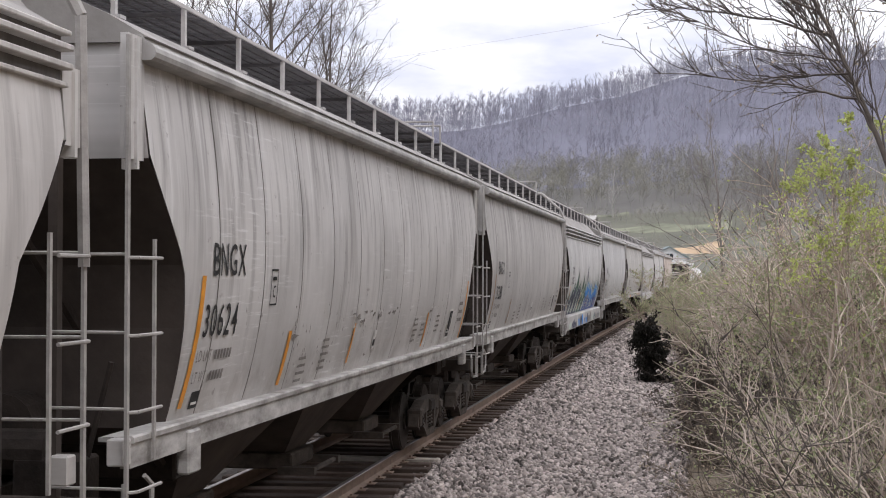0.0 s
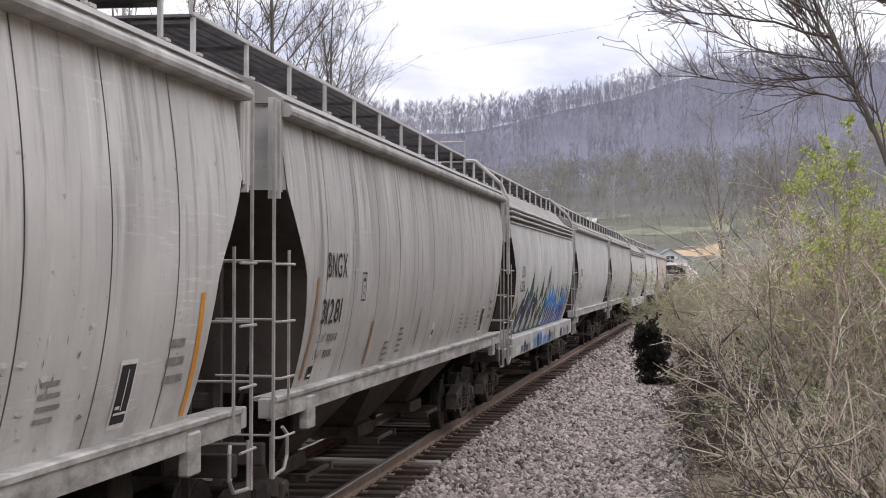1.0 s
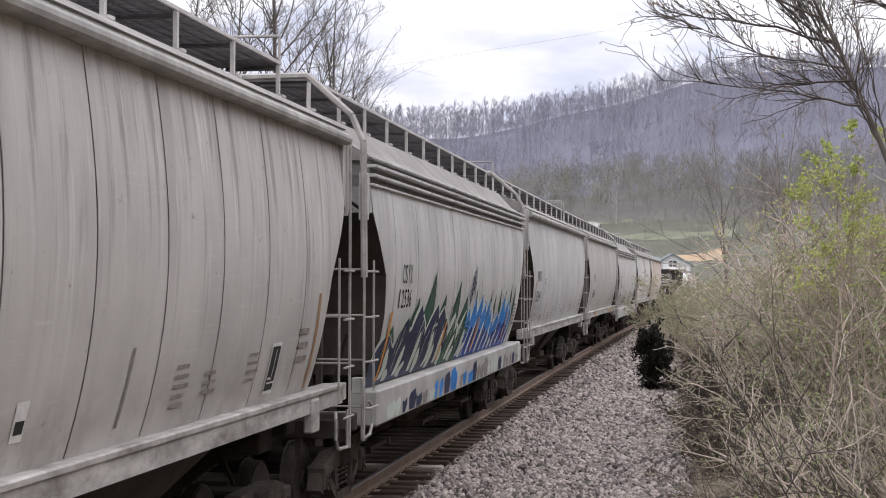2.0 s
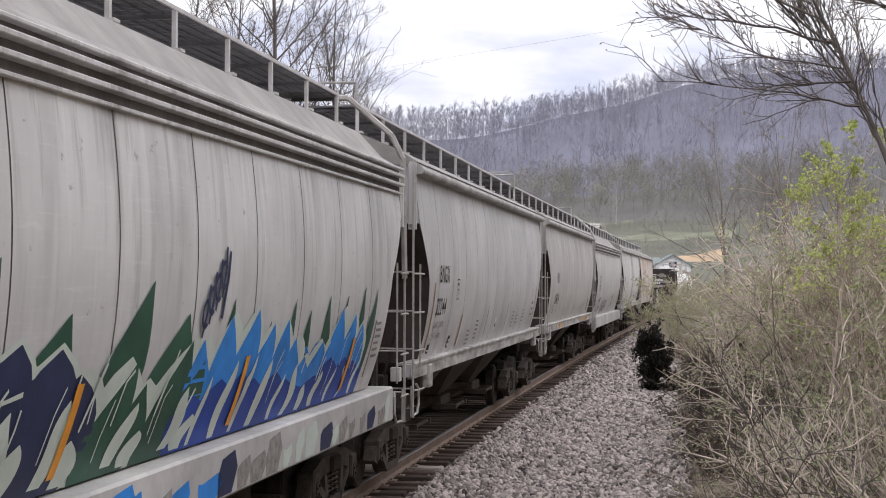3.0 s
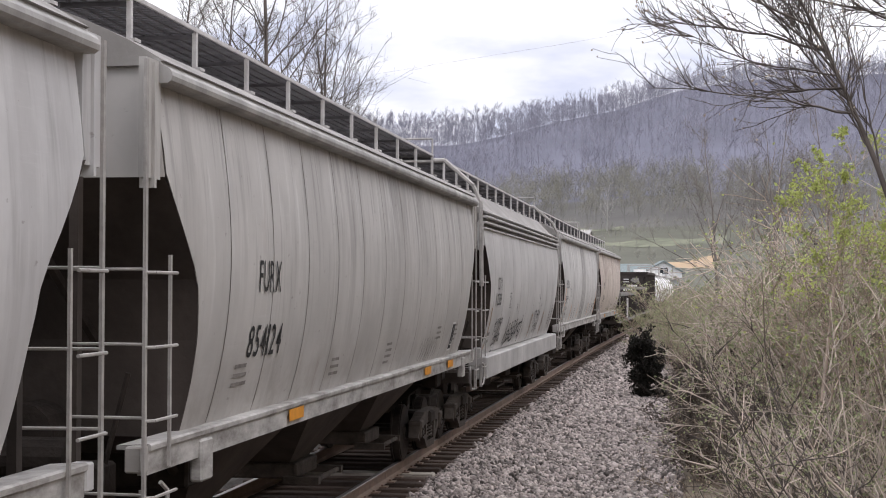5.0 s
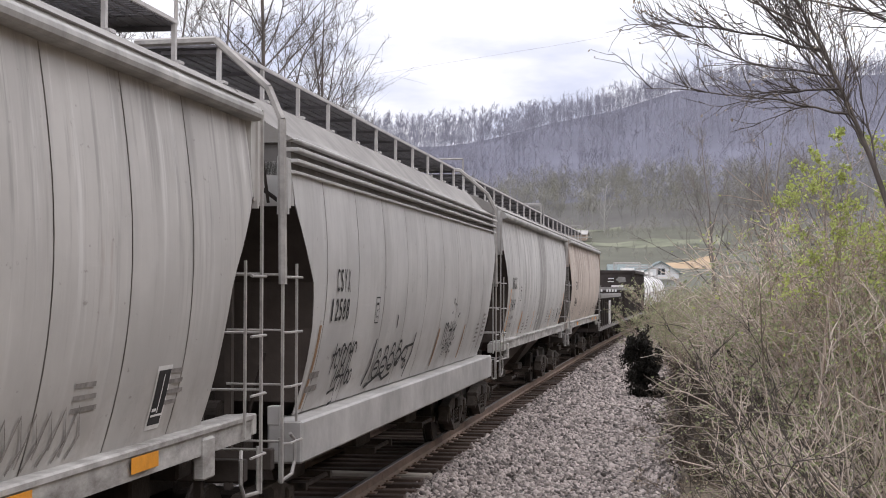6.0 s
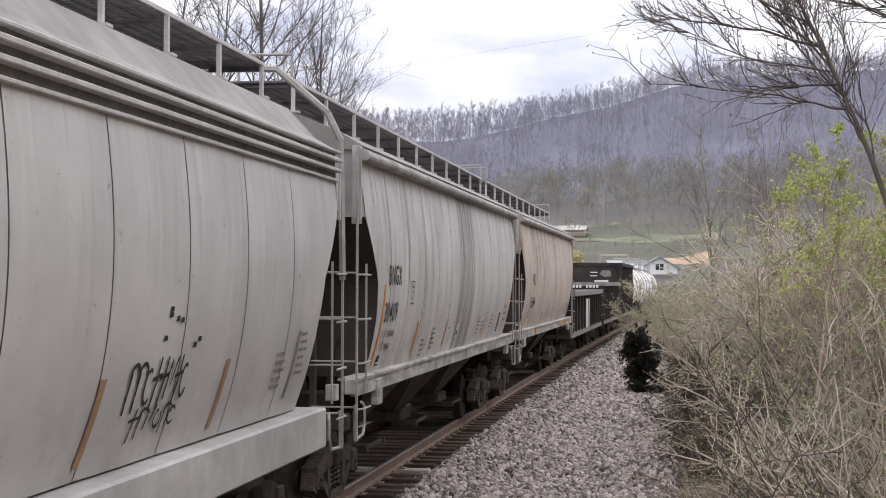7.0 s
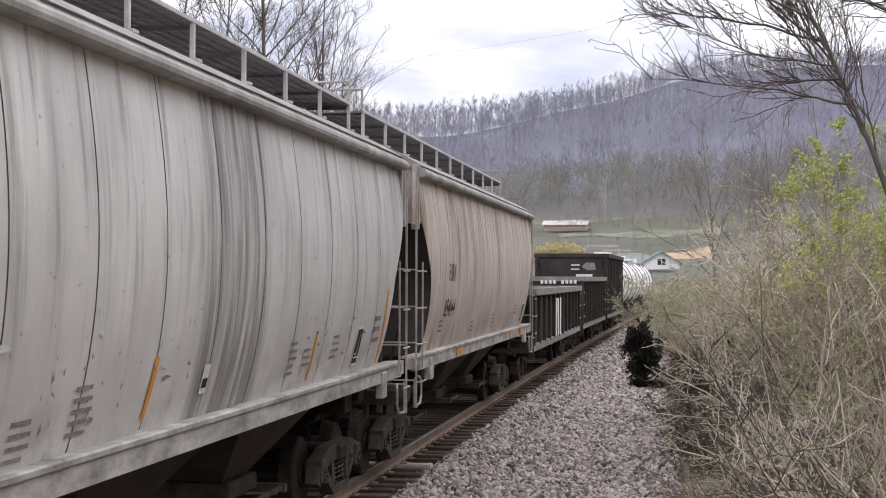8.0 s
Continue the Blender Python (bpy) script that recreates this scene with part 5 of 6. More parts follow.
def stencil_block(car, y):
    """A black data panel in a white frame."""
    patch("panel_frame", car, y, y + 0.29, 1.64, 2.06, WHITE)
    patch("panel_face", car, y + 0.025, y + 0.265, 1.67, 2.03, INK, off=0.013)
    patch("panel_line", car, y + 0.14, y + 0.155, 1.75, 2.0, WHITE, off=0.016)
    patch("panel_line", car, y + 0.04, y + 0.25, 1.725, 1.74, WHITE, off=0.016)
    patch("panel_line", car, y + 0.04, y + 0.12, 1.76, 1.78, WHITE, off=0.016)


def paint_chips(car, h, seed, count):
    """Flaked spots and scraped patches in a band along the lower side."""
    rng = random.Random(seed)
    middles = [rng.uniform(1.6, 13.2) for _ in range(9)]
    for k in range(count):
        y, z = -h + rng.gauss(rng.choice(middles), 0.35), rng.gauss(2.06 if k % 3 else 1.8, 0.13)
        z = min(2.45, max(1.58, z))
        smear = rng.random() < 0.2
        w, t = (rng.uniform(0.10, 0.26), rng.uniform(0.008, 0.014)) if smear else (rng.uniform(0.012, 0.035), rng.uniform(0.008, 0.022))
        rows = [(z + t * (j - 3) / 2, y - w * rng.uniform(0.15, 0.65) * (1 - abs(j - 3) / 4), y + w * rng.uniform(0.15, 0.65) * (1 - abs(j - 3) / 4)) for j in range(7)]
        surface("paint_chip", car, rows, rng.choice([PALE_SCRAPE, SEAM, PALE_SCRAPE]) if smear else rng.choice([INK_FADED, SEAM, PALE_SCRAPE, INK_FADED]))


def marks_lite(car, h, mark, number):
    lettering(car, mark, -h + 2.2, 2.53, 0.25, 0.66, INK, label="black stencilled reporting mark")
    lettering(car, number, -h + 2.05, 2.02, 0.25, 1.0, INK, label="black stencilled car number")
    for y, n, z in ((1.8, 3, 1.95), (5.2, 3, 1.85), (8.0, 4, 1.9), (11.6, 3, 2.0), (13.2, 4, 2.0)):
        data_bars(car, -h + y, z, 0.4, n, INK_FADED)
    stencil_block(car, -h + 13.0)


def marks_ribbed(mark, number, piece=False, tags=False):
    def put(car, h):
        for k, c in enumerate(mark):
            lettering(car, c, -h + 1.60 + k * 0.165, 2.53, 0.225, 0.115, INK, label="black stencilled letter")
        for k, c in enumerate(number):
            lettering(car, c, -h + 1.45 + k * 0.165, 2.25, 0.215, 0.12, INK, label="black stencilled digit")
        plate_mark(car, -h + 3.63, 2.18, "C")
        data_bars(car, -h + 1.0, 1.72, 0.5, 2, INK_FADED, 0.13, 0.06)
        patch("reflective_strip", car, -h + 0.98, -h + 1.07, 1.44, 2.22, ORANGE if piece else ORANGE_DULL, 0.05, off=0.028 if piece else 0.010, label="long reflective strip")
        for y in ((5.0, 8.3, 12.1) if piece else (8.4, 11.0)):
            patch("reflective_strip", car, -h + y, -h + y + 0.1, 1.48, 2.0, ORANGE if piece else ORANGE_DULL, 0.2, off=0.028 if piece else 0.010, label="narrow reflective strip")
        patch("seam_strip", car, -h + 13.2, -h + 13.27, 1.55, 2.15, INK_FADED, 0.1)
        data_bars(car, -h + 12.6, 1.95, 0.36, 5, INK_FADED)
        data_bars(car, -h + 13.35, 2.1, 0.3, 6, INK_FADED)
        if piece:
            paint_piece(car, h)
        if tags:
            paint_tags(car, h)
    return put


def flame(car, y, z0, z1, w, lean, mat, off, rng):
    """One spiky sprayed stroke, wide in the middle and pointed above."""
    n = 9
    rows = []
    bend = rng.uniform(-0.1, 0.1)
    for i in range(n):
        t = i / (n - 1)
        z = z0 + (z1 - z0) * t
        ww = w * (0.62 + 0.55 * math.sin(t * 2.6 + 0.25)) * (1 - t ** (2.2 if mat is PIECE_GREEN else 3.5 if mat is PIECE_BLUE else 7)) * 0.5
        c = y + lean * (z - z0) + bend * math.sin(t * 5)
        rows.append((z, c - ww, c + ww + 0.01))
    surface("sprayed_stroke", car, rows, mat, off)


def paint_piece(car, h):
    """The large sprayed mural: navy and green strokes, then blue ones, pale outlines, splashes on the sill."""
    rng = random.Random(3)
    # dark green spikes behind everything, broad at the start and thin towards the end
    y = 1.0
    while y < 13.2:
        broad = y < 6.8
        top = (2.40 if broad else 2.26) + rng.uniform(-0.12, 0.22)
        flame(car, -h + y, 1.5, top + (0.06 if y > 1.8 else -0.3), rng.uniform(0.75, 1.05) if broad else rng.uniform(0.3, 0.42), rng.uniform(0.55, 0.8) if broad else 0.3, PIECE_GREEN, 0.012, rng)
        y += rng.uniform(0.85, 1.3) if broad else rng.uniform(0.5, 0.75)
    # navy letters with pale outlines
    y = 0.9
    while y < 7.3:
        top = 1.80 + 0.47 * min(1, (y - 0.5) / 2.0) + rng.uniform(-0.2, 0.12)
        w, lean = rng.uniform(0.6, 0.85), rng.uniform(0.35, 0.7)
        for dy in (0.0, 0.38):
            flame(car, -h + y + dy, 1.40, top + 0.035 - dy * 0.4, w + 0.12, lean, PIECE_PALE, 0.014, rng)
            flame(car, -h + y + dy, 1.40, top - dy * 0.4, w, lean, PIECE_GREEN if 5.4 < y < 6.6 else PIECE_NAVY, 0.016, rng)
        flame(car, -h + y + 0.3, 1.45, 1.45 + (top - 1.45) * rng.uniform(0.5, 0.75), 0.2, lean + 0.15, PIECE_PALE, 0.020, rng)
        flame(car, -h + y + 0.6, 1.42, 1.42 + (top - 1.44) * rng.uniform(0.25, 0.5), 0.24, lean, PIECE_PALE, 0.020, rng)
        y += rng.uniform(0.85, 1.1)
    # light blue letters, deep blue below, with thin pale edges
    y = 7.2
    while y < 12.7:
        top = 2.12 + 0.12 * math.sin(y * 1.7) + rng.uniform(-0.1, 0.16)
        w, lean = rng.uniform(0.55, 0.75), rng.uniform(0.15, 0.4)
        flame(car, -h + y, 1.40, top + 0.03, w + 0.08, lean, PIECE_PALE, 0.014, rng)
        flame(car, -h + y, 1.40, top, w, lean, PIECE_BLUE, 0.016, rng)
        flame(car, -h + y, 1.40, 1.40 + (top - 1.4) * 0.5, w * 1.1, lean, PIECE_DEEP, 0.018, rng)
        flame(car, -h + y + 0.26, 1.42, 1.42 + (top - 1.44) * rng.uniform(0.35, 0.7), rng.uniform(0.06, 0.18), lean + 0.1, PIECE_PALE, 0.020, rng)
        y += rng.uniform(0.42, 0.6)
    # sprayed ground between the letters, with a ragged upper edge
    for y0, y1, z1, mat in ((0.7, 7.4, 1.80, PIECE_PALE), (7.1, 12.9, 1.98, PIECE_BLUE), (7.1, 13.0, 1.72, PIECE_DEEP)):
        verts, faces = [], []
        n = int((y1 - y0) / 0.16)
        off = 0.0115 if mat is PIECE_PALE else 0.013 if mat is PIECE_BLUE else 0.0145
        for i in range(n + 1):
            yy, top = -h + y0 + (y1 - y0) * i / n, z1 + rng.uniform(-0.08, 0.06)
            verts += [(side_at(z) + off, yy, z) for z in np.linspace(1.405, top, 4)]
        for i in range(n):
            for j in range(3):
                q = i * 4 + j
                faces.append((q, q + 4, q + 5, q + 1))
        mesh_object("sprayed_ground", verts, faces, mat, car)
    for k in range(34):
        y0, z0 = -h + rng.uniform(0.9, 12.6), rng.uniform(1.45, 1.8)
        ribbon(car, [(y0, z0), (y0 + rng.uniform(0.02, 0.12), z0 + rng.uniform(0.12, 0.3)), (y0 + rng.uniform(0.1, 0.3), z0 + rng.uniform(0.3, 0.42))], rng.uniform(0.012, 0.03), PIECE_PALE, 0.026)
    for k in range(30):
        y0 = -h + 0.9 + k * 0.44 + rng.uniform(0, 0.2)
        a = rng.uniform(0.12, 0.42)
        lift = rng.uniform(0.1, 0.28)
        bm = bmesh.new()
        vs = [bm.verts.new((1.603, y0 + dy, z)) for dy, z in ((0, 1.03), (a, 1.03), (a + 0.16, 1.05 + lift * 0.6), (a * 0.7 + 0.2, 1.08 + lift), (0.12, 1.04 + lift), (0.02, 1.18))]
        bm.faces.new(vs)
        part("sprayed_splash", bm, PIECE_BLUE if 6 < k < 15 and k % 3 else rng.choice([PIECE_PALE, INK_FADED, PIECE_NAVY, INK_FADED]), car)
    # a scrawled navy tag above the letters
    for k in range(4):
        cy, cz = -h + 7.25 + 0.12 * k, 2.34 + 0.09 * k
        ribbon(car, [(cy + 0.07 * math.cos(0.5 + 0.5 * i), cz + 0.09 * math.sin(0.5 + 0.5 * i)) for i in range(11)], 0.035, PIECE_NAVY, 0.018)
        ribbon(car, [(cy - 0.04, cz - 0.16), (cy + 0.02, cz + 0.02), (cy + 0.05, cz + 0.2)], 0.04, PIECE_NAVY, 0.020)
    ribbon(car, [(-h + 7.62, 2.3), (-h + 7.7, 2.6), (-h + 7.74, 2.78)], 0.05, PIECE_NAVY, 0.020)


def paint_tags(car, h):
    """Scrawled black tags: loops and slanted strokes with no legible word."""
    rng = random.Random(8)

    def arc(cy, cz, ry, rz, a0, a1, w=0.035):
        ribbon(car, [(-h + cy + ry * math.cos(a0 + (a1 - a0) * i / 12), cz + rz * math.sin(a0 + (a1 - a0) * i / 12)) for i in range(13)], w, INK)

    for k in range(4):
        arc(4.3 + k * 0.42, 1.64 + 0.03 * k, 0.17, 0.10, 0.3, 6.6)
        arc(4.3 + k * 0.42, 1.80 + 0.02 * k, 0.09, 0.07, -0.4, 3.6)
        ribbon(car, [(-h + 4.17 + k * 0.42, 1.65), (-h + 4.4 + k * 0.42, 1.66)], 0.03, INK)
    arc(6.0, 1.76, 0.16, 0.08, 0, 6.3)
    arc(6.15, 1.62, 0.08, 0.05, 0, 6.3)
    ribbon(car, [(-h + 5.5, 1.66), (-h + 6.0, 1.84), (-h + 6.5, 1.86)], 0.035, INK)
    ribbon(car, [(-h + 3.7, 1.5), (-h + 3.9, 1.72), (-h + 3.95, 2.0)], 0.05, INK)
    ribbon(car, [(-h + 3.9, 1.46), (-h + 4.6, 1.58), (-h + 4.9, 1.5), (-h + 5.3, 1.55)], 0.035, INK)
    ribbon(car, [(-h + 6.3, 1.45), (-h + 6.5, 1.75), (-h + 6.55, 2.0)], 0.05, INK)
    ribbon(car, [(-h + 5.05, 2.1), (-h + 5.06, 2.25)], 0.05, INK)
    for cy, cz, n, tall, pen in ((1.85, 1.78, 7, 0.22, 0.03), (2.1, 1.58, 6, 0.16, 0.03), (9.0, 1.80, 8, 0.26, 0.028), (9.2, 1.62, 6, 0.14, 0.022)):
        for k in range(n):
            y0, kind = cy + k * 0.15 + rng.uniform(-0.02, 0.02), rng.randrange(4)
            if kind == 0:
                arc(y0 + 0.06, cz + tall * 0.4, 0.07, tall * 0.42, rng.uniform(0, 2), rng.uniform(5, 7.5), pen)
            elif kind == 1:
                arc(y0 + 0.08, cz + tall * 0.7, 0.08, tall * 0.3, -0.6, 3.8, pen)
                ribbon(car, [(-h + y0 + 0.02, cz + tall * 0.8), (-h + y0 - 0.02, cz - 0.05)], pen, INK)
            elif kind == 2:
                ribbon(car, [(-h + y0 - 0.03, cz), (-h + y0 + 0.04, cz + tall), (-h + y0 + 0.07, cz + tall * 0.3), (-h + y0 + 0.15, cz + tall * 1.05)], pen, INK)
            else:
                ribbon(car, [(-h + y0, cz - 0.06), (-h + y0 + 0.05, cz + tall * 0.5), (-h + y0 + 0.08, cz + tall * 1.1)], pen, INK)
                ribbon(car, [(-h + y0 - 0.04, cz + tall * 0.55), (-h + y0 + 0.14, cz + tall * 0.65)], pen, INK)
    ribbon(car, [(-h + 2.0, 1.52), (-h + 2.3, 1.56), (-h + 2.36, 1.42), (-h + 2.2, 1.40)], 0.03, INK)
    for k in range(7):
        dy, dz = -h + rng.uniform(9.5, 10.3), rng.uniform(2.12, 2.4)
        patch("sprayed_dot", car, dy, dy + 0.07, dz, dz + 0.035, INK)


GREY = (0.56, 0.535, 0.51)
cars = []
G = "grey covered hopper cars of the train"
cars.append((hopper("ribbed", "grey covered hopper car with ribbed eaves", hopper_paint("paint_a", GREY, 3.0, 0.4), G, 7.35), 7.35))
cars.append((hopper("ledge", "scuffed light grey covered hopper car with black stencils", hopper_paint("paint_b", (0.575, 0.555, 0.535), 11.0, 0.65, 0.14, 0.9), G, 7.57, marks_ledge("BNGX", "30624")), 7.57))
cars.append((hopper("ledge", "streaked light grey covered hopper car with brown strips", hopper_paint("paint_c", (0.505, 0.485, 0.465), 21.0, 0.7, 0.1, 0.25), G, 7.6, marks_ledge("BNGX", "31281", ORANGE_DULL)), 7.6))
cars.append((hopper("ribbed", "grey ribbed-eave hopper car sprayed with a blue mural", hopper_paint("paint_d", (0.57, 0.56, 0.55), 31.0, 0.45, 0.06, 0.25), G, 7.35, marks_ribbed("CSYX", "12536", piece=True)), 7.35))
cars.append((hopper("ledge", "clean light grey covered hopper car with black stencils", hopper_paint("paint_e", (0.56, 0.55, 0.545), 41.0, 0.3, 0.06, 0.12), G, 7.7, marks_ledge("BNGX", "32244", ORANGE_DULL)), 7.7))
cars.append((hopper("ledge", "rust-streaked grey hopper car with orange sill reflectors", hopper_paint("paint_f", (0.50, 0.48, 0.455), 51.0, 0.5, 0.35, 0.1), G, 7.6, marks_reflectors("FURX", "854124")), 7.6))
cars.append((hopper("ribbed", "smooth grey ribbed-eave hopper car with black tags", hopper_paint("paint_g", (0.525, 0.51, 0.495), 61.0, 0.2, 0.04, 0.12), G, 7.4, marks_ribbed("CSYX", "12588", tags=True)), 7.4))
cars.append((hopper("ledge", "grey covered hopper car with heavy dark streaks", hopper_paint("paint_h", (0.615, 0.60, 0.58), 71.0, 0.6, 0.2, 0.15, band=(0.4, 1.0)), G, 7.6, marks_ledge("BNGX", "30409")), 7.6))
cars.append((hopper("ledge", "brownish-stained grey covered hopper car", hopper_paint("paint_i", (0.58, 0.50, 0.44), 81.0, 1.3, 0.8, 0.1, (0.22, 0.135, 0.085)), G, 7.35, marks_reflectors("FURX", "854144")), 7.35))


def open_hopper(label, half, z_top, rim_mat, marks=None):
    """A black open-top hopper car with ribbed sides and sloping ends."""
    car = thing("open_hopper_car", label, "freight car", "black open hopper cars of the train")
    y_in = half - 1.6
    for sx in (-1, 1):
        bm = bmesh.new()
        x0, x1 = sx * 1.44, sx * 1.48
        extrude(bm, [(-half + 0.1, z_top), (-half + 0.1, z_top - 0.9), (-y_in, 1.0), (y_in, 1.0), (half - 0.1, z_top - 0.9), (half - 0.1, z_top)], x0, x1, axis=0)
        part("side_sheet", bm, BLACK_CAR, car)
        for i in range(12):
            y = -half + 0.2 + i * (2 * half - 0.4) / 11
            bm = bmesh.new()
            box(bm, (sx * 1.48, y - 0.05, 1.0), (sx * 1.56, y + 0.05, z_top - 0.05), 0.01)
            part("rib", bm, BLACK_CAR, car)
        part("side_sill", bars(((sx * 1.3, -half, 0.88), (sx * 1.54, half, 1.04))), RIM_DULL, car)
        part("top_chord", bars(((sx * 1.42, -half, z_top - 0.02), (sx * 1.6, half, z_top + 0.14))), rim_mat, car, "worn grey top chord")
    for end in (-1, 1):
        bm = bmesh.new()
        ye = end * (half - 0.1)
        pr = [(bm.verts.new((-1.45, y, z)), bm.verts.new((1.45, y, z))) for y, z in ((ye, z_top), (ye, z_top - 0.85), (end * (half - 2.4), 0.9))]
        for a, b in zip(pr, pr[1:]):
            bm.faces.new((a[0], a[1], b[1], b[0]))
        part("end_sheet", bm, BLACK_CAR, car)
        part("end_chord", bars(((-1.6, ye - 0.05, z_top - 0.02), (1.6, ye + 0.1, z_top + 0.14))), rim_mat, car, "worn grey top chord")
        bm = bmesh.new()
        for sx in (-1, 1):
            box(bm, (sx * 1.42, end * half - 0.05, 0.7), (sx * 1.54, end * half + 0.05, z_top))
            rod(bm, (sx * 1.45, end * half, z_top - 0.1), (sx * 0.5, end * (half - 1.0), 1.1), 0.05)
        box(bm, (-1.5, end * half - 0.08, 0.85), (1.5, end * half + 0.08, 1.1))
        part("end_frame", bm, BLACK_CAR, car)
        coupler(car, end, end * half)
        for z in (1.3, 1.7, 2.1):
            part("rung", rod(bmesh.new(), (1.56, end * half, z), (1.56, end * (half - 0.45), z), 0.015), LADDER, car)
    for y in (-2.0, 2.0):
        bm = bmesh.new()
        a = [bm.verts.new(p) for p in ((-1.4, y - 1.8, 1.05), (1.4, y - 1.8, 1.05), (1.4, y + 1.8, 1.05), (-1.4, y + 1.8, 1.05))]
        b = [bm.verts.new(p) for p in ((-0.7, y - 0.4, 0.4), (0.7, y - 0.4, 0.4), (0.7, y + 0.4, 0.4), (-0.7, y + 0.4, 0.4))]
        for i in range(4):
            bm.faces.new((a[i], a[(i + 1) % 4], b[(i + 1) % 4], b[i]))
        part("discharge_bay", bm, BLACK_CAR, car)
    part("load", bars(((-1.4, -half + 0.3, z_top - 0.6), (1.4, half - 0.3, z_top - 0.35))), UNDER, car, "dark load below the rim")
    add_truck(car, -half + 1.5)
    add_truck(car, half - 1.5)
    if marks:
        marks(car, half)
    return car


def low_marks(car, h):
    for y, w, lean in ((5.6, 0.35, 0.1), (6.2, 0.5, -0.1), (6.9, 0.4, 0.1)):
        bm = bmesh.new()
        vs = [bm.verts.new(p) for p in ((1.565, -h + y, 1.05), (1.565, -h + y + w, 1.05), (1.565, -h + y + w + lean, 2.05), (1.565, -h + y + lean, 2.05))]
        bm.faces.new(vs)
        part("sprayed_stroke", bm, WHITE, car, "white sprayed stroke")


def rim_marks(car, h):
    for k in range(9):
        if k != 4:
            part("rim_lettering", bars(((0.1 + 0.14 * k, -h - 0.012, 2.40), (0.19 + 0.14 * k, -h + 0.01, 2.52))), WHITE, car, "pale lettering on the rim")


def end_marks(car, h):
    # pale lettering bars and a plain cartouche on the end sheet
    ye = -h + 0.06
    part("end_lettering", bars(((0.0, ye, 3.12), (0.35, ye + 0.03, 3.18)), ((-0.02, ye, 2.95), (0.34, ye + 0.03, 3.0)), ((0.2, ye, 2.62), (0.9, ye + 0.03, 2.76))), WHITE, car, "pale unreadable lettering")
    bm = extrude(bmesh.new(), [(0.45, 3.08), (0.62, 3.26), (1.0, 3.24), (1.05, 2.95), (0.7, 2.92)], ye, ye + 0.03)
    part("end_emblem", bm, RIM_DULL, car, "plain pale emblem")


def tank_car(label, half):
    car = thing("tank_car", label, "freight car", "white tank cars of the train")
    bm = bmesh.new()
    prof = [(-half + 0.4, 0.02), (-half + 0.45, 0.6), (-half + 0.6, 1.0), (-half + 0.9, 1.3), (-half + 1.25, 1.42), (half - 1.25, 1.42), (half - 0.9, 1.3), (half - 0.6, 1.0), (half - 0.45, 0.6), (half - 0.4, 0.02)]
    rings = []
    for y, r in prof:
        rings.append([bm.verts.new((r * math.cos(k * math.pi / 14), y, 2.3 + r * math.sin(k * math.pi / 14))) for k in range(28)])
    for a, b in zip(rings, rings[1:]):
        for k in range(28):
            bm.faces.new((a[k], a[(k + 1) % 28], b[(k + 1) % 28], b[k]))
    bm.faces.new(rings[0])
    bm.faces.new(rings[-1][::-1])
    shell = part("tank", bm, TANK_WHITE, car, "white steel tank")
    shell.data.shade_smooth()
    for y in (-half + 2.2, 0, half - 2.2):
        bm = bmesh.new()
        for k in range(28):
            a, b = k * math.pi / 14, (k + 1) * math.pi / 14
            rod(bm, (1.44 * math.cos(a), y, 2.3 + 1.44 * math.sin(a)), (1.44 * math.cos(b), y, 2.3 + 1.44 * math.sin(b)), 0.025, 4)
        part("tank_band", bm, RIM_DULL, car)
    part("dome", rod(bmesh.new(), (0, 0, 3.6), (0, 0, 4.05), 0.5, 18), TANK_WHITE, car)
    platform = part("platform", bars(((-0.95, -1.5, 3.68), (0.95, 1.5, 3.72))), LADDER, car)
    for x in (-0.9, 0.9):
        for y in (-1.4, 0, 1.4):
            part("rail_post", rod(bmesh.new(), (x, y, 3.3), (x, y, 4.4), 0.025), LADDER, platform)
        part("hand_rail", rod(bmesh.new(), (x, -1.4, 4.4), (x, 1.4, 4.4), 0.025), LADDER, platform)
    for y in (-1.4, 1.4):
        part("hand_rail", rod(bmesh.new(), (-0.9, y, 4.4), (0.9, y, 4.4), 0.025), LADDER, platform)
    part("end_sill", bars(((-1.4, -half, 0.85), (1.4, -half + 0.3, 1.1)), ((-1.4, half - 0.3, 0.85), (1.4, half, 1.1)), ((-0.3, -half, 0.75), (0.3, half, 1.0))), UNDER, car)
    for end in (-1, 1):
        bm = bmesh.new()
        for sx in (-1, 1):
            rod(bm, (sx * 1.3, end * half, 1.1), (sx * 1.3, end * half, 2.0), 0.02)
        rod(bm, (-1.3, end * half, 2.0), (1.3, end * half, 2.0), 0.02)
        part("end_rail", bm, LADDER, car)
        box_bm = bars(((-1.2, end * (half - 2.0) - 0.35, 0.95), (1.2, end * (half - 2.0) + 0.35, 1.5)))
        part("saddle", box_bm, UNDER, car)
        coupler(car, end, end * half)
    add_truck(car, -half + 1.6)
    add_truck(car, half - 1.6)
    return car


cars.append((open_hopper("low black open hopper car with a grey rim", 7.6, 2.2, RIM_DULL, low_marks), 7.6))
cars.append((open_hopper("black open hopper car with a grey rim", 6.4, 2.5, RIM_DULL, rim_marks), 6.4))
cars.append((open_hopper("tall black open hopper car with pale end lettering", 6.4, 3.5, BLACK_CAR, end_marks), 6.4))
cars.append((tank_car("white tank car with dark bands and a roof platform", 6.6), 6.6))
cars.append((tank_car("white tank car with dark bands", 6.6), 6.6))
cars.append((tank_car("white tank car at the end of the visible train", 6.6), 6.6))

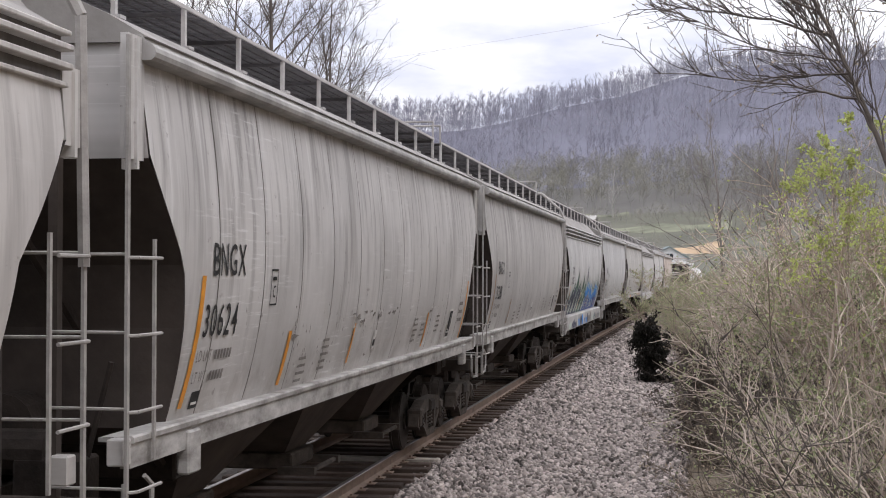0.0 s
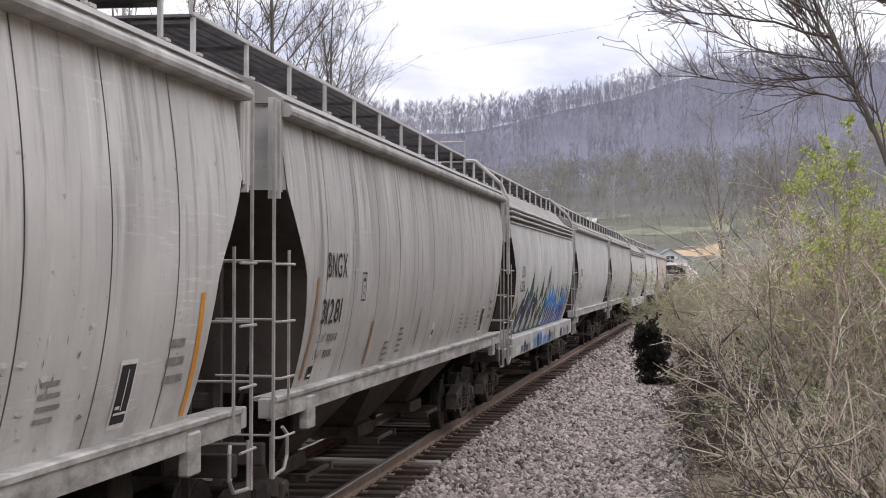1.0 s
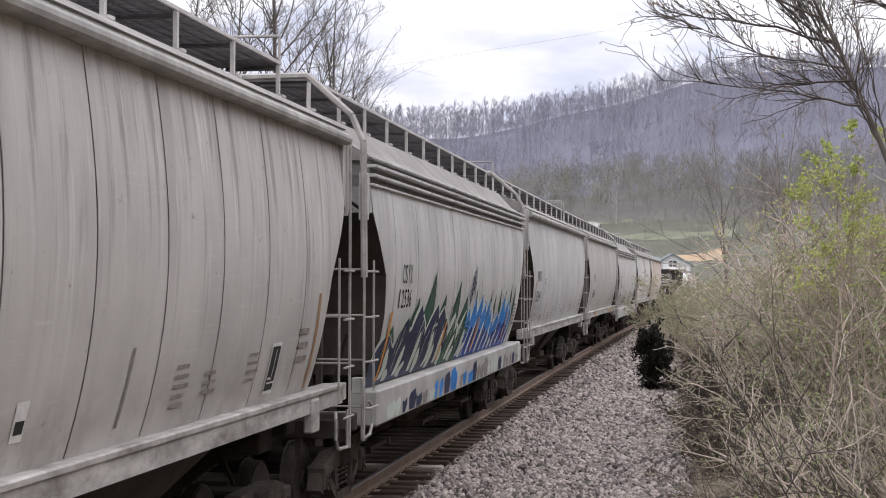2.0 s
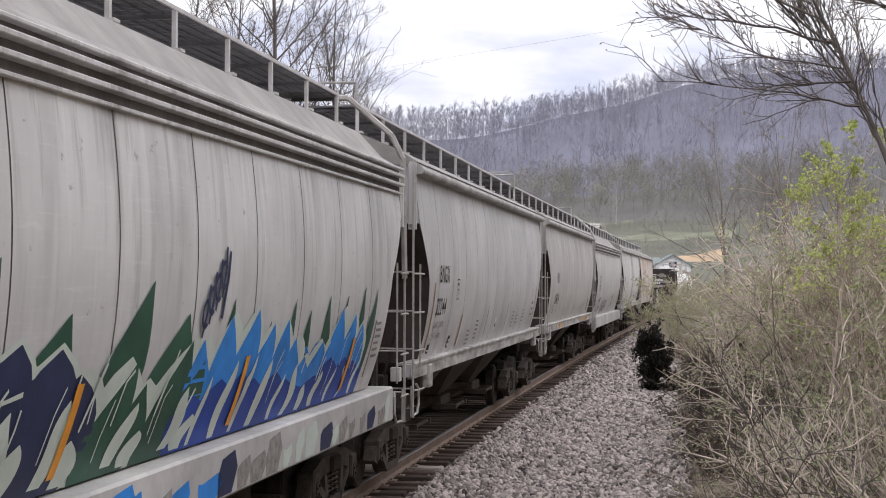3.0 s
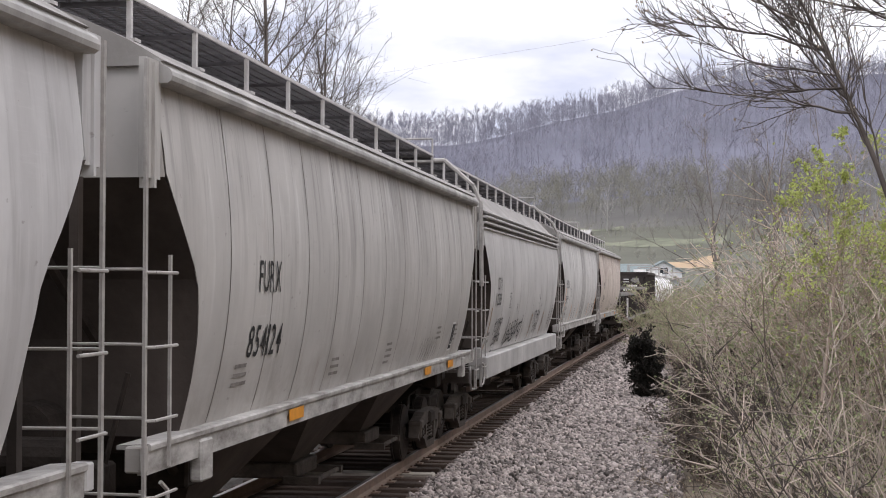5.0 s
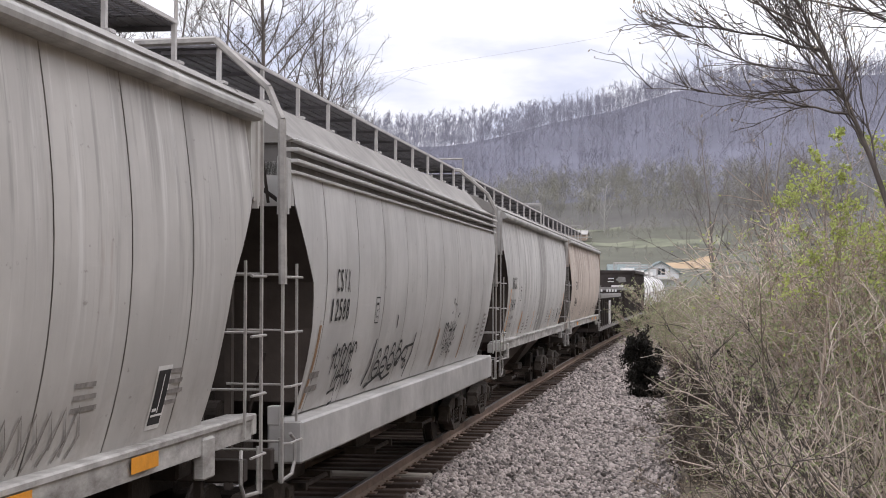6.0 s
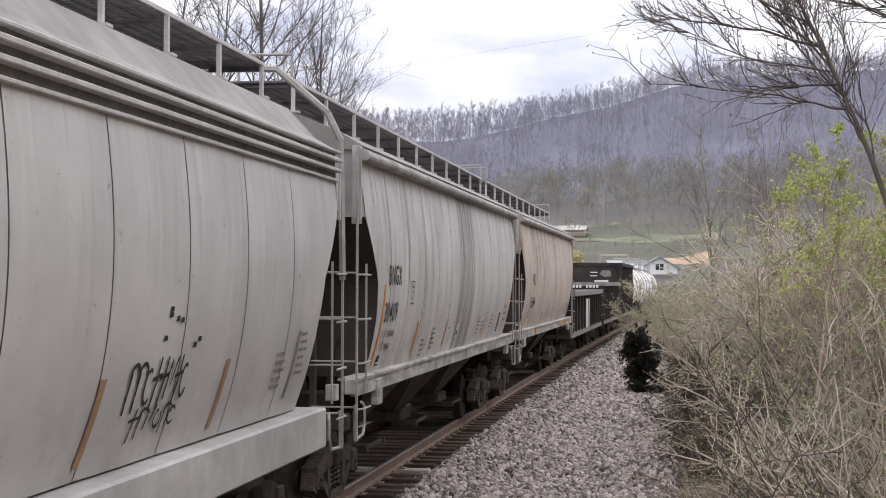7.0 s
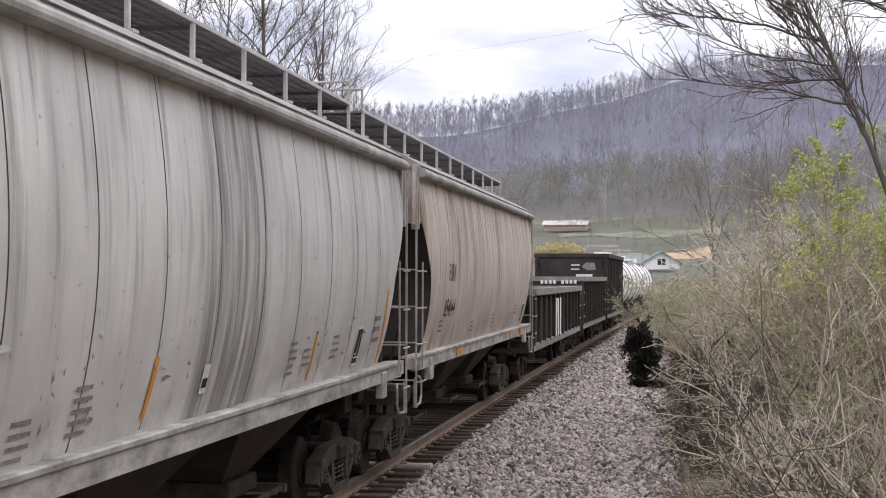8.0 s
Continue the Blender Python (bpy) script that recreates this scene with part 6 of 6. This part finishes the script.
# distance of each car's front along the track at the start of the clip
FRONT = [9.244 - 15.95, 9.244]
for length in (16.357, 16.447, 15.838, 16.704, 16.448, 16.081, 16.484, 15.983, 16.6, 14.1, 14.1, 14.4, 14.4):
    FRONT.append(FRONT[-1] + length)
SPEED, SLOWING = 13.026, 0.0157


def gone(t):
    """Metres run by the train after t seconds."""
    return SPEED * t - 0.5 * SLOWING * t * t


# ---- ties and loose stones ----
SPACING = 0.58


def make_ties():
    bm = bmesh.new()
    box(bm, (-1.3, -0.115, -0.33), (1.3, 0.115, -0.165), 0.012)
    me = bpy.data.meshes.new("tie")
    bm.to_mesh(me)
    bm.free()
    me.materials.append(TIE)
    pale = me.copy()
    pale.materials[0] = TIE_PALE
    rng = random.Random(2)
    for i in range(300):
        s = -12 + i * SPACING
        ob = new("tie", pale if i == 60 else me)
        ob.parent = track
        ob.matrix_basis = on_track(s + rng.uniform(-0.03, 0.03), rng.uniform(-0.06, 0.06), rng.uniform(-0.012, 0.008)) @ pose(0, 0, 0, rng.uniform(-1.5, 1.5), rng.uniform(-0.5, 0.5), rng.uniform(-1, 1))
    # tie plates with spikes under the rail on the camera's side
    bm = bmesh.new()
    box(bm, (-0.17, -0.09, -0.168), (0.17, 0.09, -0.152))
    for x in (-0.1, 0.1):
        box(bm, (x - 0.015, -0.05, -0.155), (x + 0.015, -0.02, -0.125))
    me = bpy.data.meshes.new("tie_plate")
    bm.to_mesh(me)
    bm.free()
    me.materials.append(RAIL)
    for i in range(40, 160):
        ob = new("tie_plate", me)
        ob.parent = track
        ob.matrix_basis = on_track(-12 + i * SPACING, 0.754, 0.002)


make_ties()
bm = bars(((0.79, 23.35, -0.16), (0.83, 23.5, -0.02)), bevel=0.005)
part("joint_marker", bm, WHITE, track, "white painted mark on the rail joint")


def make_stones():
    """Loose ballast stones, coarser ones far off where single stones cannot be told apart."""
    rng = np.random.default_rng(4)
    phi = (1 + 5 ** 0.5) / 2
    ico = np.array([(-1, phi, 0), (1, phi, 0), (-1, -phi, 0), (1, -phi, 0), (0, -1, phi), (0, 1, phi), (0, -1, -phi), (0, 1, -phi), (phi, 0, -1), (phi, 0, 1), (-phi, 0, -1), (-phi, 0, 1)]) / 1.9
    tris = np.array([(0, 11, 5), (0, 5, 1), (0, 1, 7), (0, 7, 10), (0, 10, 11), (1, 5, 9), (5, 11, 4), (11, 10, 2), (10, 7, 6), (7, 1, 8),
                     (3, 9, 4), (3, 4, 2), (3, 2, 6), (3, 6, 8), (3, 8, 9), (4, 9, 5), (2, 4, 11), (6, 2, 10), (8, 6, 7), (9, 8, 1)])
    bed = ([-1.6, 1.05, 1.35, 1.5, 2.2, 3.0, 4.6, 4.95], [-0.27, -0.27, -0.25, -0.21, -0.395, -0.485, -0.575, -0.65])
    vs, fs, base = [], [], 0
    for s0, s1, lat0, lat1, per, size in ((16, 24, 0.95, 4.9, 400, 0.034), (24, 34, 0.95, 4.9, 330, 0.037), (34, 50, 1.0, 4.7, 170, 0.045), (50, 80, 1.0, 4.4, 75, 0.062), (80, 130, 1.0, 4.2, 18, 0.09)):
        m = int((s1 - s0) * (lat1 - lat0) * per)
        s, lat = rng.uniform(s0, s1, m), rng.uniform(lat0, lat1, m)
        keep = rng.random(m) < np.interp(lat, [-1, 0.9, 1.15, 1.3, 4.2, 4.9], [1, 0.1, 0.2, 1, 1, 0.35])
        s, lat = s[keep], lat[keep]
        m = len(s)
        z = np.interp(lat, *bed) + rng.uniform(-0.3, 0.75, m) * size
        a = BEND * s
        centre = np.stack([(1 - np.cos(a)) / BEND + lat * np.cos(a), np.sin(a) / BEND - lat * np.sin(a), z], 1)
        shape = ico[None] * rng.uniform(0.55, 1.4, (m, 12, 1)) * (size * rng.uniform(0.55, 1.5, (m, 1, 1))) * rng.uniform(0.55, 1.3, (m, 1, 3))
        ang = rng.uniform(0, 6.28, m)[:, None]
        tilt = rng.uniform(0, 6.28, m)[:, None]
        x1, y1, z1 = shape[..., 0], shape[..., 1], shape[..., 2]
        y1, z1 = y1 * np.cos(tilt) - z1 * np.sin(tilt), y1 * np.sin(tilt) + z1 * np.cos(tilt)
        x1, y1 = x1 * np.cos(ang) - y1 * np.sin(ang), x1 * np.sin(ang) + y1 * np.cos(ang)
        vs.append((np.stack([x1, y1, z1], 2) + centre[:, None]).reshape(-1, 3))
        fs.append((tris[None] + (np.arange(m) * 12)[:, None, None] + base).reshape(-1, 3))
        base += m * 12
    me = quads_mesh("ballast_stones", np.concatenate(vs), np.concatenate(fs), STONE)
    tagged(new("ballast_stones", me), "loose grey-brown crushed ballast stones", "ballast", kind="stuff")


make_stones()
litter = bmesh.new()
box(litter, (-0.07, -0.05, 0.0), (0.07, 0.05, 0.04), 0.012)
litter_me = finished("scrap_of_litter", litter, WHITE)[1]
scrap = tagged(new("scrap_of_litter", litter_me), "small white scrap of litter on the ballast", "litter")
scrap.matrix_basis = pose(4.2, 41.9, -0.54, 8, 5, 30)


def motions():
    times = [i * 0.5 for i in range(17)]
    for (car, half), front in zip(cars, FRONT):
        walk(car, [(t, on_track(front + half - gone(t))) for t in times])
    ticks = [i / FPS for i in range(int(8 * FPS) + 1)]
    for ws, at in WHEELS:
        walk(ws, [(t, pose(*at, math.degrees(gone(t) / 0.42) % 360)) for t in ticks])


motions()
